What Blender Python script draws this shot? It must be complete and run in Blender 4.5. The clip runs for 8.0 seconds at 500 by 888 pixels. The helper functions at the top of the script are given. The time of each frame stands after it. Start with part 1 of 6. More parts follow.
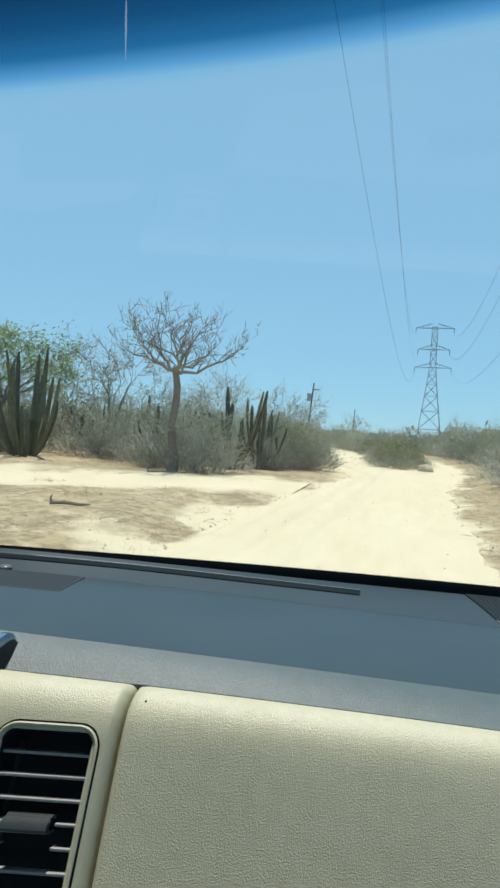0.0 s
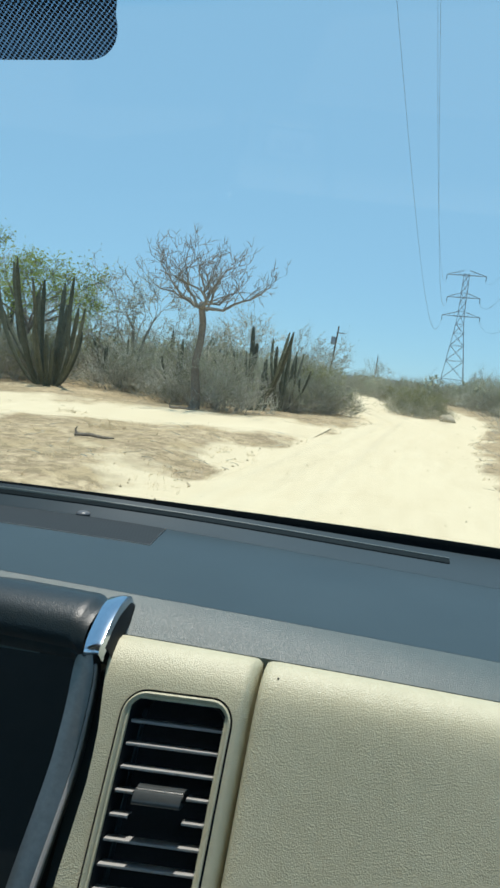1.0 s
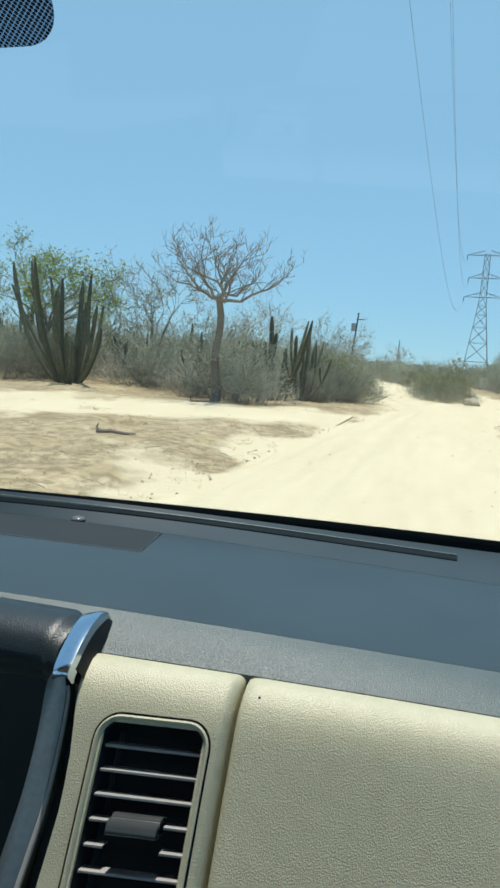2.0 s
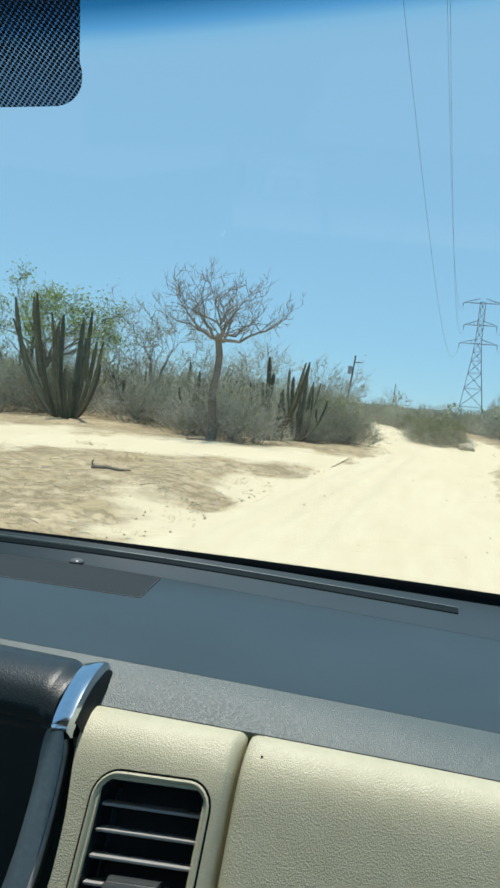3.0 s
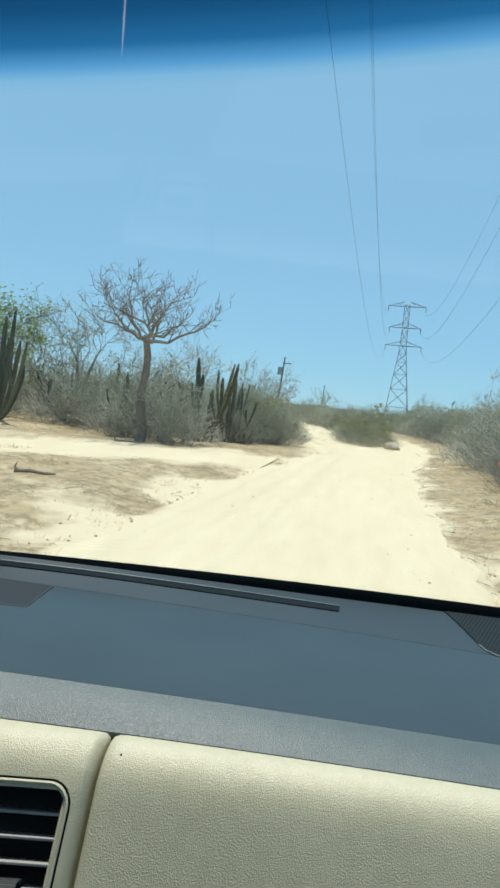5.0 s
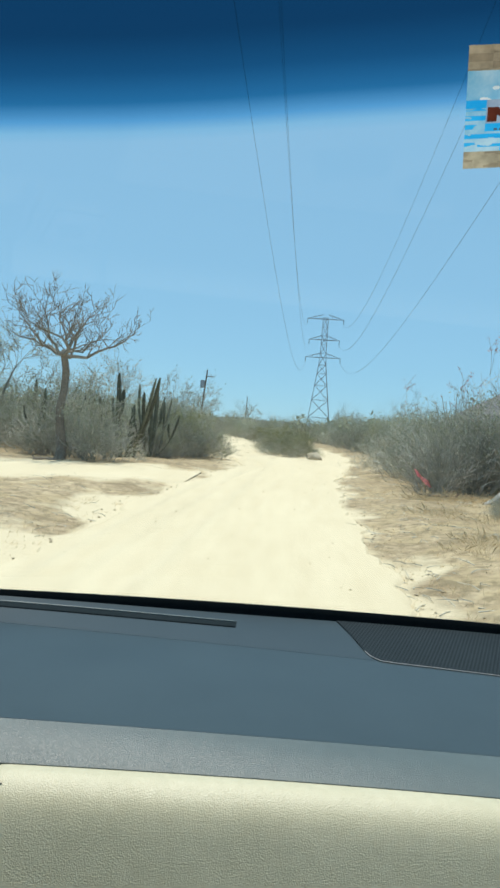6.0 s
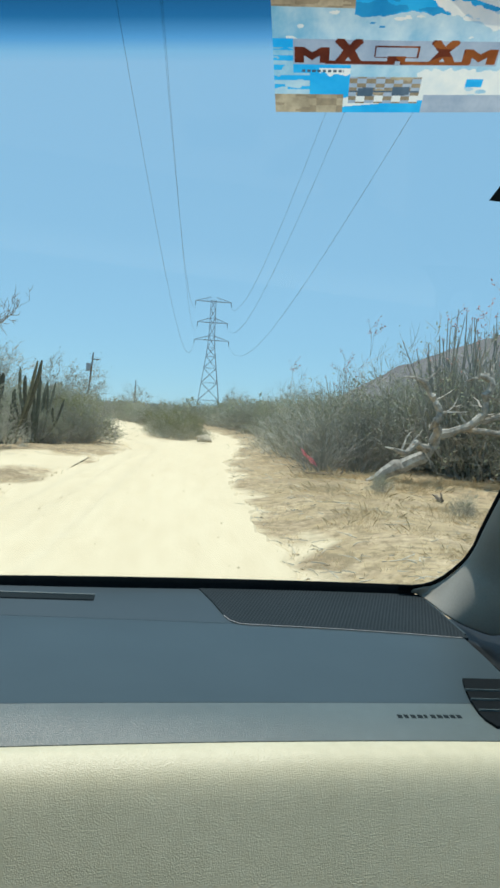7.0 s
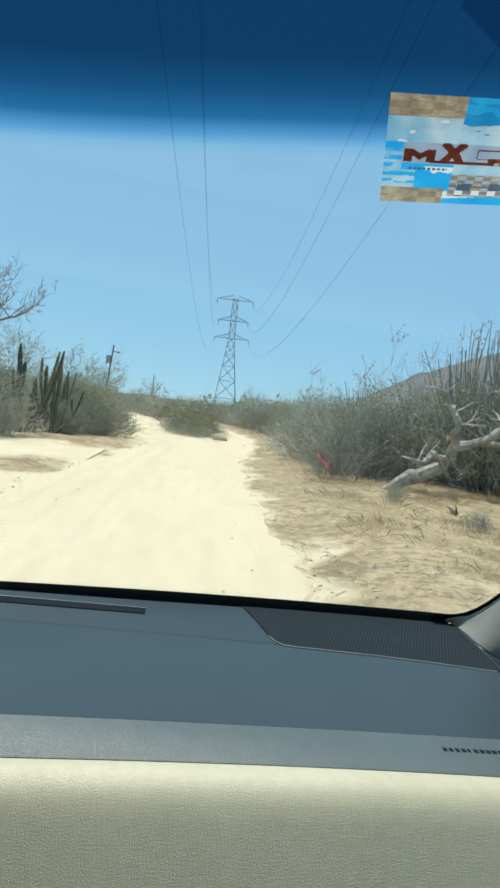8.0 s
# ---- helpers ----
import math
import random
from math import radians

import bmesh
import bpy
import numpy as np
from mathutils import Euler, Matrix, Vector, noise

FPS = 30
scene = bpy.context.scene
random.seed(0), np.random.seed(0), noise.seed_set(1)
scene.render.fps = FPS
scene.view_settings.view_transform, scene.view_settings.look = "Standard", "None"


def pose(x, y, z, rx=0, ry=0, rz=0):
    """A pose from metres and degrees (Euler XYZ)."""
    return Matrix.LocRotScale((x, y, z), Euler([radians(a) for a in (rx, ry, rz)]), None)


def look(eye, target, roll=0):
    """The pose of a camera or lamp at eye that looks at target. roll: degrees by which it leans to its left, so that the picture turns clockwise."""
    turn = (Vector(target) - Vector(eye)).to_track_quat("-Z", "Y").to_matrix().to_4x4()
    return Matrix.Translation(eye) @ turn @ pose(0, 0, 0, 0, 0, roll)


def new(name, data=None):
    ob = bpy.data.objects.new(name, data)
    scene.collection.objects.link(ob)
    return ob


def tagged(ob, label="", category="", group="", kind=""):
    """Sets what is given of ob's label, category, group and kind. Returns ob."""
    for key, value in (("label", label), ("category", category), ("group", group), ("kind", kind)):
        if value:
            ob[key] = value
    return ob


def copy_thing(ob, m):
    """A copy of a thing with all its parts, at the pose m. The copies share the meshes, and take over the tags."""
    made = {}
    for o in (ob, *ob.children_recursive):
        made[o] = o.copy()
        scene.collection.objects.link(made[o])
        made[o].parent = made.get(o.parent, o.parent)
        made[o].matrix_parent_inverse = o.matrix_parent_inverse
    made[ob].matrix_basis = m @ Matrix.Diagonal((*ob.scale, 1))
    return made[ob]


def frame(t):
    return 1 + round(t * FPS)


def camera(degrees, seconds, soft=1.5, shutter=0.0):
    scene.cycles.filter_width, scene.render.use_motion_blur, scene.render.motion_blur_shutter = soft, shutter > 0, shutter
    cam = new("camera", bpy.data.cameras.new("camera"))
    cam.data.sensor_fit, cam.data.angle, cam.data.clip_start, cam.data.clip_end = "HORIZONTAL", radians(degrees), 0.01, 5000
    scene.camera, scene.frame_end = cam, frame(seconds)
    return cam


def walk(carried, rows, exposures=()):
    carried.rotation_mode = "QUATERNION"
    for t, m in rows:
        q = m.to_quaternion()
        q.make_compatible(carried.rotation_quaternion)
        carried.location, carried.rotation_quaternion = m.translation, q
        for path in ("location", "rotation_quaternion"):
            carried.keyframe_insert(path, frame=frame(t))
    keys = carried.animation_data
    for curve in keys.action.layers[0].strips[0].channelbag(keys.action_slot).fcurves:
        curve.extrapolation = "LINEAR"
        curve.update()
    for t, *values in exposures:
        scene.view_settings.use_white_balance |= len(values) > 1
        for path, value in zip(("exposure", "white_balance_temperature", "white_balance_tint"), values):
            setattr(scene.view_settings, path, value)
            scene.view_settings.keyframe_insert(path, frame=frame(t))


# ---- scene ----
cam = camera(41.0, 8.0, soft=2.8)
PATH = [
    (0, (-0.0007, 0.1126, 1.5345), (-0.4273, 2.0662, 1.4969), 3.41),
    (0.2, (-0.0080, 0.1195, 1.5403), (-0.4427, 2.0699, 1.4574), 3.46),
    (0.5, (-0.0516, 0.1002, 1.5683), (-0.4520, 2.0585, 1.4991), 4.54),
    (0.7, (-0.1058, 0.1302, 1.5439), (-0.5146, 2.0852, 1.4408), 5.89),
    (1, (-0.1166, 0.1346, 1.5444), (-0.5784, 2.0681, 1.3248), 6.38),
    (1.2, (-0.0878, 0.1483, 1.5506), (-0.5976, 2.0702, 1.3354), 5.05),
    (1.5, (-0.0546, 0.1609, 1.5851), (-0.5908, 2.0748, 1.3627), 4.10),
    (1.7, (-0.0667, 0.1823, 1.5516), (-0.5958, 2.0900, 1.2676), 3.77),
    (2.8, (-0.1053, 0.1574, 1.5722), (-0.6261, 2.0849, 1.4551), 6.04),
    (3, (-0.0985, 0.1748, 1.5645), (-0.6234, 2.0998, 1.4275), 5.71),
    (3.2, (-0.0834, 0.1668, 1.5723), (-0.6102, 2.0897, 1.4141), 5.45),
    (3.5, (-0.0829, 0.1516, 1.5869), (-0.5743, 2.0833, 1.4229), 5.96),
    (3.8, (-0.0965, 0.1595, 1.5731), (-0.5359, 2.1007, 1.3769), 5.55),
    (4, (-0.0877, 0.1710, 1.5683), (-0.5076, 2.1175, 1.3814), 5.58),
    (4.2, (-0.0701, 0.1725, 1.5595), (-0.4238, 2.1362, 1.4228), 6.42),
    (5.3, (-0.0317, 0.1367, 1.5983), (-0.3297, 2.1120, 1.5017), 4.73),
    (5.5, (-0.0366, 0.1272, 1.6047), (-0.2555, 2.1139, 1.5342), 4.71),
    (5.7, (-0.0185, 0.1258, 1.6066), (-0.1831, 2.1180, 1.5436), 4.26),
    (6, (0.0147, 0.1246, 1.6052), (-0.0933, 2.1208, 1.5472), 4.30),
    (6.2, (0.0145, 0.1267, 1.6098), (-0.0005, 2.1256, 1.5458), 3.71),
    (6.5, (0.0426, 0.1033, 1.6180), (0.1740, 2.0984, 1.5692), 3.30),
    (6.7, (0.0604, 0.1209, 1.6018), (0.2619, 2.1101, 1.5519), 3.32),
    (7, (0.0666, 0.1351, 1.5841), (0.2866, 2.1211, 1.4973), 3.42),
    (7.2, (0.0606, 0.1334, 1.5930), (0.2724, 2.1169, 1.4484), 3.83),
    (7.5, (0.0294, 0.1281, 1.5922), (0.2324, 2.1135, 1.4626), 4.71),
    (7.7, (0.0078, 0.1385, 1.5834), (0.2300, 2.1217, 1.4520), 5.32),
    (8, (0.0003, 0.0987, 1.6238), (0.1783, 2.0886, 1.5320), 6.42),
]
walk(cam, [(t, look(eye, target, roll)) for t, eye, target, roll in PATH])

# ---- world, sun ----
world = bpy.data.worlds.new("world")
scene.world = world
world.use_nodes = True
wn = world.node_tree.nodes
sky = wn.new("ShaderNodeTexSky")
sky.sky_type = "NISHITA"
sky.sun_disc = False
sky.sun_elevation = radians(80.4)
sky.altitude = 1500
sky.sun_rotation = radians(-17)
sky.air_density, sky.dust_density, sky.ozone_density = 1.0, 0.0, 1.0
wn["Background"].inputs[1].default_value = 0.15
cool = wn.new("ShaderNodeMixRGB")
cool.blend_type = "MULTIPLY"
cool.inputs[0].default_value = 1.0
cool.inputs[2].default_value = (0.76, 1.0, 0.96, 1)
world.node_tree.links.new(sky.outputs[0], cool.inputs[1])
haze = wn.new("ShaderNodeMixRGB")
haze.inputs[0].default_value = 0.8
haze.inputs[2].default_value = (1.80, 3.44, 4.95, 1)
world.node_tree.links.new(cool.outputs[0], haze.inputs[1])
world.node_tree.links.new(haze.outputs[0], wn["Background"].inputs[0])

sun = new("sun", bpy.data.lights.new("sun", "SUN"))
sun.data.energy, sun.data.angle, sun.data.color = 4.0, radians(0.6), (1.0, 0.95, 0.86)
sun.matrix_world = look((-0.05 * 40, 0.16 * 40, 0.986 * 40), (0, 0, 0))
scene.view_settings.exposure = 0.14

# ---- materials ----


def node(nt, kind, **values):
    n = nt.nodes.new(kind)
    for key, value in values.items():
        n.inputs[key].default_value = value
    return n


def mat(name, dark, light, rough=0.6, metal=0.0, fine=60.0, coarse=4.0, bump=0.3, depth=0.002, cells=0.0, spread=0.0, spec=0.5, stretch=1.0):
    """A surface with two scales of mottling between two colours, and fine relief. cells: grain of leather instead of noise relief."""
    m = bpy.data.materials.new(name)
    m.use_nodes = True
    nt = m.node_tree
    b = nt.nodes["Principled BSDF"]
    b.inputs["Roughness"].default_value = rough
    b.inputs["Metallic"].default_value = metal
    b.inputs["Specular IOR Level"].default_value = spec
    co = nt.nodes.new("ShaderNodeTexCoord")
    a = node(nt, "ShaderNodeTexNoise", Scale=coarse, Detail=5.0, Roughness=0.6)
    f = node(nt, "ShaderNodeTexNoise", Scale=fine, Detail=4.0, Roughness=0.65)
    where = nt.nodes.new("ShaderNodeMapping")
    where.inputs["Scale"].default_value = (1.0, stretch, 1.0)
    nt.links.new(co.outputs["Object"], where.inputs[0])
    nt.links.new(where.outputs[0], a.inputs["Vector"])
    nt.links.new(where.outputs[0], f.inputs["Vector"])
    mix = nt.nodes.new("ShaderNodeMath")
    mix.operation = "MULTIPLY_ADD"
    mix.inputs[1].default_value = 0.5
    half = nt.nodes.new("ShaderNodeMath")
    half.operation = "MULTIPLY"
    half.inputs[1].default_value = 0.5
    nt.links.new(a.outputs["Fac"], half.inputs[0])
    nt.links.new(f.outputs["Fac"], mix.inputs[0])
    nt.links.new(half.outputs[0], mix.inputs[2])
    ramp = nt.nodes.new("ShaderNodeValToRGB")
    ramp.color_ramp.elements[0].position, ramp.color_ramp.elements[1].position = 0.36, 0.64
    ramp.color_ramp.elements[0].color = (*dark, 1)
    ramp.color_ramp.elements[1].color = (*light, 1)
    nt.links.new(mix.outputs[0], ramp.inputs[0])
    colour = ramp.outputs[0]
    if spread:
        info = nt.nodes.new("ShaderNodeObjectInfo")
        hsv = nt.nodes.new("ShaderNodeHueSaturation")
        span = nt.nodes.new("ShaderNodeMapRange")
        span.inputs[3].default_value, span.inputs[4].default_value = 1 - spread, 1 + spread
        nt.links.new(info.outputs["Random"], span.inputs[0])
        nt.links.new(span.outputs[0], hsv.inputs["Value"])
        nt.links.new(colour, hsv.inputs["Color"])
        colour = hsv.outputs[0]
    nt.links.new(colour, b.inputs["Base Color"])
    bm = nt.nodes.new("ShaderNodeBump")
    bm.inputs["Strength"].default_value, bm.inputs["Distance"].default_value = bump, depth
    if cells:
        v = node(nt, "ShaderNodeTexVoronoi", Scale=cells)
        warp = node(nt, "ShaderNodeTexNoise", Scale=cells * 0.35, Detail=2.0)
        nt.links.new(co.outputs["Object"], warp.inputs["Vector"])
        add = nt.nodes.new("ShaderNodeMixRGB")
        add.inputs[0].default_value = 0.0015
        nt.links.new(co.outputs["Object"], add.inputs[1])
        nt.links.new(warp.outputs["Color"], add.inputs[2])
        nt.links.new(add.outputs[0], v.inputs["Vector"])
        nt.links.new(v.outputs["Distance"], bm.inputs["Height"])
    else:
        nt.links.new(f.outputs["Fac"], bm.inputs["Height"])
    nt.links.new(bm.outputs[0], b.inputs["Normal"])
    return m


SAND = mat("pale_sand", (0.615, 0.515, 0.345), (0.70, 0.60, 0.415), 0.95, fine=5, coarse=0.6, bump=0.3, depth=0.02, spec=0.1, stretch=0.2)
SOIL = mat("dry_soil", (0.29, 0.22, 0.135), (0.56, 0.445, 0.285), 0.95, fine=5.5, coarse=0.5, bump=0.5, depth=0.03, spec=0.1)
SOIL.node_tree.nodes["Color Ramp"].color_ramp.elements[0].position = 0.42
SOIL.node_tree.nodes["Color Ramp"].color_ramp.elements[1].position = 0.59
STRAW = mat("dry_grass", (0.50, 0.39, 0.23), (0.74, 0.61, 0.40), 0.9, fine=8, coarse=1, bump=0.1, spec=0.2)
TWIG = mat("grey_twigs", (0.23, 0.225, 0.185), (0.53, 0.515, 0.44), 0.9, fine=20, coarse=1.2, bump=0.4, depth=0.01, spread=0.3, spec=0.15)
WAND = mat("thorny_grey_stems", (0.21, 0.208, 0.175), (0.48, 0.47, 0.41), 0.9, fine=14, coarse=1.2, bump=0.5, depth=0.01, spread=0.15, spec=0.15)
BOUGH = mat("dark_twigs", (0.125, 0.118, 0.102), (0.285, 0.27, 0.235), 0.9, fine=20, coarse=1.2, bump=0.4, depth=0.01, spread=0.2, spec=0.15)
PALE = mat("bleached_wood", (0.16, 0.145, 0.12), (0.56, 0.525, 0.46), 0.85, fine=9, coarse=2, bump=0.9, depth=0.015, spec=0.2)
LEAFG = mat("grey_olive_leaves", (0.20, 0.22, 0.145), (0.42, 0.435, 0.31), 0.9, fine=12, coarse=0.9, bump=0.1, spread=0.25, spec=0.15)
LEAFO = mat("olive_leaves", (0.13, 0.14, 0.06), (0.30, 0.295, 0.155), 0.85, fine=12, coarse=0.9, bump=0.1, spread=0.25, spec=0.2)
LEAFY = mat("fresh_green_leaves", (0.18, 0.24, 0.05), (0.34, 0.42, 0.12), 0.8, fine=12, coarse=0.9, bump=0.1, spec=0.2)
CACTUS = mat("cactus_skin", (0.065, 0.072, 0.048), (0.15, 0.155, 0.105), 0.75, fine=15, coarse=1.5, bump=0.4, depth=0.02, spread=0.25, spec=0.25)
BARK = mat("tree_bark", (0.12, 0.10, 0.08), (0.27, 0.235, 0.19), 0.9, fine=18, coarse=1.2, bump=0.7, depth=0.02, spec=0.15)
STONE = mat("pale_stone", (0.34, 0.28, 0.19), (0.55, 0.48, 0.36), 0.9, fine=10, coarse=2, bump=0.8, depth=0.03, spec=0.2)
# scrub greyed by distance: the haze is put into this colour
MOUNTAIN = mat("hazed_mountain_scrub", (0.16, 0.16, 0.163), (0.22, 0.212, 0.208), 1.0, fine=0.05, coarse=0.008, bump=1.0, depth=6, spec=0.0)
# blue-grey carries the distance haze, which is put into the base colour
HILL = mat("hazed_hill_scrub", (0.115, 0.14, 0.17), (0.165, 0.185, 0.205), 1.0, fine=0.05, coarse=0.008, bump=1.0, depth=6, spec=0.0)
# galvanised grey made paler and bluer: far-off haze put into the steel
STEEL = mat("hazed_steel", (0.23, 0.28, 0.34), (0.32, 0.37, 0.42), 0.6, 0.2, fine=4, coarse=0.4, bump=0.05)
WIRE = mat("conductor", (0.07, 0.095, 0.125), (0.11, 0.14, 0.17), 0.6, 0.2, fine=4, coarse=0.4, bump=0.0)
POLEWOOD = mat("pole_wood", (0.09, 0.075, 0.06), (0.17, 0.14, 0.11), 0.9, fine=12, coarse=1, bump=0.4)
RIBBON = mat("pink_ribbon", (0.93, 0.36, 0.40), (0.98, 0.52, 0.54), 0.6, fine=30, coarse=5, bump=0.3)
FLOWER = mat("red_blossom", (0.34, 0.13, 0.10), (0.50, 0.24, 0.19), 0.8, fine=30, coarse=5, bump=0.1)

GLARE = mat("white_glare", (0.6, 0.6, 0.58), (0.8, 0.8, 0.78), 0.7, fine=30, coarse=5, bump=0.3)
# the dash top's steps in sheen are put into these three base colours
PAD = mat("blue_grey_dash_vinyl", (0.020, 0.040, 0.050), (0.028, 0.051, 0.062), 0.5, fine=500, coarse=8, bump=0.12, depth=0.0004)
DECK = mat("grey_dash_plastic", (0.023, 0.044, 0.057), (0.031, 0.054, 0.068), 0.6, spec=0.3, fine=500, coarse=8, bump=0.12, depth=0.0004)
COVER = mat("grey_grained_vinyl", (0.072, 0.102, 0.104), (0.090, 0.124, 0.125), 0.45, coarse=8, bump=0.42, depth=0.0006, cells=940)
BEIGE = mat("beige_grained_vinyl", (0.488, 0.472, 0.33), (0.563, 0.543, 0.39), 0.45, coarse=6, fine=90, bump=0.5, depth=0.0006, cells=860)
BLACK = mat("black_plastic", (0.008, 0.011, 0.013), (0.014, 0.017, 0.020), 0.5, spec=0.12, fine=300, coarse=9, bump=0.1, depth=0.0004)
GRAINBLACK = mat("black_grained_vinyl", (0.013, 0.023, 0.028), (0.019, 0.032, 0.038), 0.38, spec=0.5, coarse=6, bump=0.4, depth=0.0004, cells=800)
SENSOR = mat("dark_smoked_plastic", (0.09, 0.10, 0.11), (0.13, 0.14, 0.15), 0.25, fine=200, coarse=9, bump=0.0)
KNOB = mat("smooth_black_plastic", (0.050, 0.058, 0.060), (0.065, 0.073, 0.075), 0.25, spec=0.75, fine=200, coarse=9, bump=0.03, depth=0.0004)
DISPLAY = mat("dark_display_glass", (0.006, 0.009, 0.010), (0.010, 0.013, 0.014), 0.4, spec=0.3, fine=60, coarse=5, bump=0.02, depth=0.0004)
# darker copy of the chrome; the dim cabin it mirrors is coloured in
SATIN = mat("darkened_satin_metal", (0.17, 0.18, 0.18), (0.23, 0.24, 0.235), 0.30, 0.75, fine=200, coarse=12, bump=0.05, depth=0.0004)
SLAT = mat("grey_plastic", (0.33, 0.33, 0.325), (0.41, 0.41, 0.40), 0.4, fine=300, coarse=9, bump=0.1, depth=0.0004)
# chrome tinted blue: the sky's reflection is put into its base colour
CHROME = mat("sky_tinted_chrome", (0.46, 0.54, 0.64), (0.56, 0.64, 0.74), 0.17, 1.0, fine=200, coarse=12, bump=0.03, depth=0.0004)
SLOT = mat("dark_slot_plastic", (0.011, 0.018, 0.021), (0.017, 0.025, 0.029), 0.8, fine=300, coarse=9, bump=0.1, depth=0.0004, spec=0.06)
RUBBER = mat("black_rubber", (0.005, 0.008, 0.009), (0.009, 0.012, 0.014), 0.75, spec=0.06, fine=200, coarse=9, bump=0.2, depth=0.0005)
TRIM = mat("grey_beige_trim", (0.27, 0.265, 0.23), (0.32, 0.315, 0.275), 0.7, fine=300, coarse=5, bump=0.2, depth=0.0005)
CLOD = mat("sandy_clods", (0.40, 0.32, 0.21), (0.62, 0.52, 0.36), 0.9, fine=60, coarse=6, bump=0.5, spec=0.15, spread=0.25)
DARKTRIM = mat("dark_grey_trim", (0.048, 0.052, 0.050), (0.060, 0.064, 0.061), 0.75, fine=300, coarse=5, bump=0.2, depth=0.0005)
LINING = mat("grey_headliner", (0.27, 0.285, 0.29), (0.33, 0.345, 0.35), 0.95, fine=300, coarse=5, bump=0.3, depth=0.001)
PAINT = mat("silver_car_paint", (0.32, 0.33, 0.34), (0.36, 0.37, 0.38), 0.35, 0.4, fine=40, coarse=2, bump=0.02)
CARPET = mat("beige_carpet", (0.28, 0.26, 0.21), (0.36, 0.34, 0.28), 0.95, fine=250, coarse=6, bump=0.6, depth=0.003)
CARDBLUE = mat("sky_blue_print", (0.01, 0.36, 0.76), (0.04, 0.50, 0.88), 0.5, fine=60, coarse=14, bump=0.05, depth=0.0003)
CARDPALE = mat("pale_blue_print", (0.16, 0.45, 0.64), (0.60, 0.76, 0.80), 0.5, fine=50, coarse=11, bump=0.05, depth=0.0003)
CARDWHITE = mat("white_print", (0.66, 0.74, 0.74), (0.82, 0.84, 0.78), 0.5, fine=80, coarse=20, bump=0.05, depth=0.0003)
CARDTAN = mat("tan_print", (0.22, 0.19, 0.13), (0.52, 0.45, 0.31), 0.6, fine=120, coarse=40, bump=0.05, depth=0.0003)
CARDRED = mat("brown_red_print", (0.075, 0.016, 0.010), (0.16, 0.038, 0.018), 0.5, fine=80, coarse=20, bump=0.05, depth=0.0003)
CARDORANGE = mat("orange_brown_print", (0.19, 0.050, 0.014), (0.30, 0.095, 0.026), 0.5, fine=80, coarse=20, bump=0.05, depth=0.0003)
CARDDEEP = mat("deep_blue_print", (0.012, 0.25, 0.56), (0.03, 0.36, 0.68), 0.5, fine=60, coarse=14, bump=0.05, depth=0.0003)
CARDGREY = mat("grey_blue_print", (0.26, 0.35, 0.46), (0.42, 0.50, 0.58), 0.5, fine=90, coarse=20, bump=0.05, depth=0.0003)

# pale sand blown over the soil beside the road
spill = SOIL.node_tree.nodes.new("ShaderNodeAttribute")
spill.attribute_name = "spill"
over = SOIL.node_tree.nodes.new("ShaderNodeMixRGB")
over.inputs[2].default_value = (0.65, 0.55, 0.375, 1)
soil_net = SOIL.node_tree
ragged = node(soil_net, "ShaderNodeTexNoise", Scale=1.7, Detail=8.0, Roughness=0.7)
lift_off = soil_net.nodes.new("ShaderNodeMath")
lift_off.operation = "SUBTRACT"
keep = soil_net.nodes.new("ShaderNodeMapRange")
keep.inputs[1].default_value, keep.inputs[2].default_value = -0.30, 0.26
thatch = node(soil_net, "ShaderNodeTexNoise", Scale=1.1, Detail=8.0, Roughness=0.75)
gate = soil_net.nodes.new("ShaderNodeMapRange")
gate.inputs[1].default_value, gate.inputs[2].default_value, gate.inputs[4].default_value = 0.48, 0.56, 0.8
dry = soil_net.nodes.new("ShaderNodeMixRGB")
dry.inputs[2].default_value = (0.43, 0.335, 0.195, 1)
crumbs = node(soil_net, "ShaderNodeTexNoise", Scale=4.5, Detail=9.0, Roughness=0.8)
sift = soil_net.nodes.new("ShaderNodeMapRange")
sift.inputs[1].default_value, sift.inputs[2].default_value, sift.inputs[4].default_value = 0.50, 0.545, 0.8
chaff = soil_net.nodes.new("ShaderNodeMixRGB")
chaff.inputs[2].default_value = (0.24, 0.19, 0.115, 1)
for texture in (ragged, thatch, crumbs):
    soil_net.links.new(soil_net.nodes["Mapping"].outputs[0], texture.inputs["Vector"])
for a, b in (
        (spill.outputs["Fac"], lift_off.inputs[0]), (ragged.outputs["Fac"], lift_off.inputs[1]), (lift_off.outputs[0], keep.inputs[0]), (keep.outputs[0], over.inputs[0]),
        (thatch.outputs["Fac"], gate.inputs[0]), (gate.outputs[0], dry.inputs[0]), (soil_net.nodes["Color Ramp"].outputs[0], dry.inputs[1]),
        (crumbs.outputs["Fac"], sift.inputs[0]), (sift.outputs[0], chaff.inputs[0]), (dry.outputs[0], chaff.inputs[1]),
        (chaff.outputs[0], over.inputs[1]), (over.outputs[0], soil_net.nodes["Principled BSDF"].inputs["Base Color"])):
    soil_net.links.new(a, b)


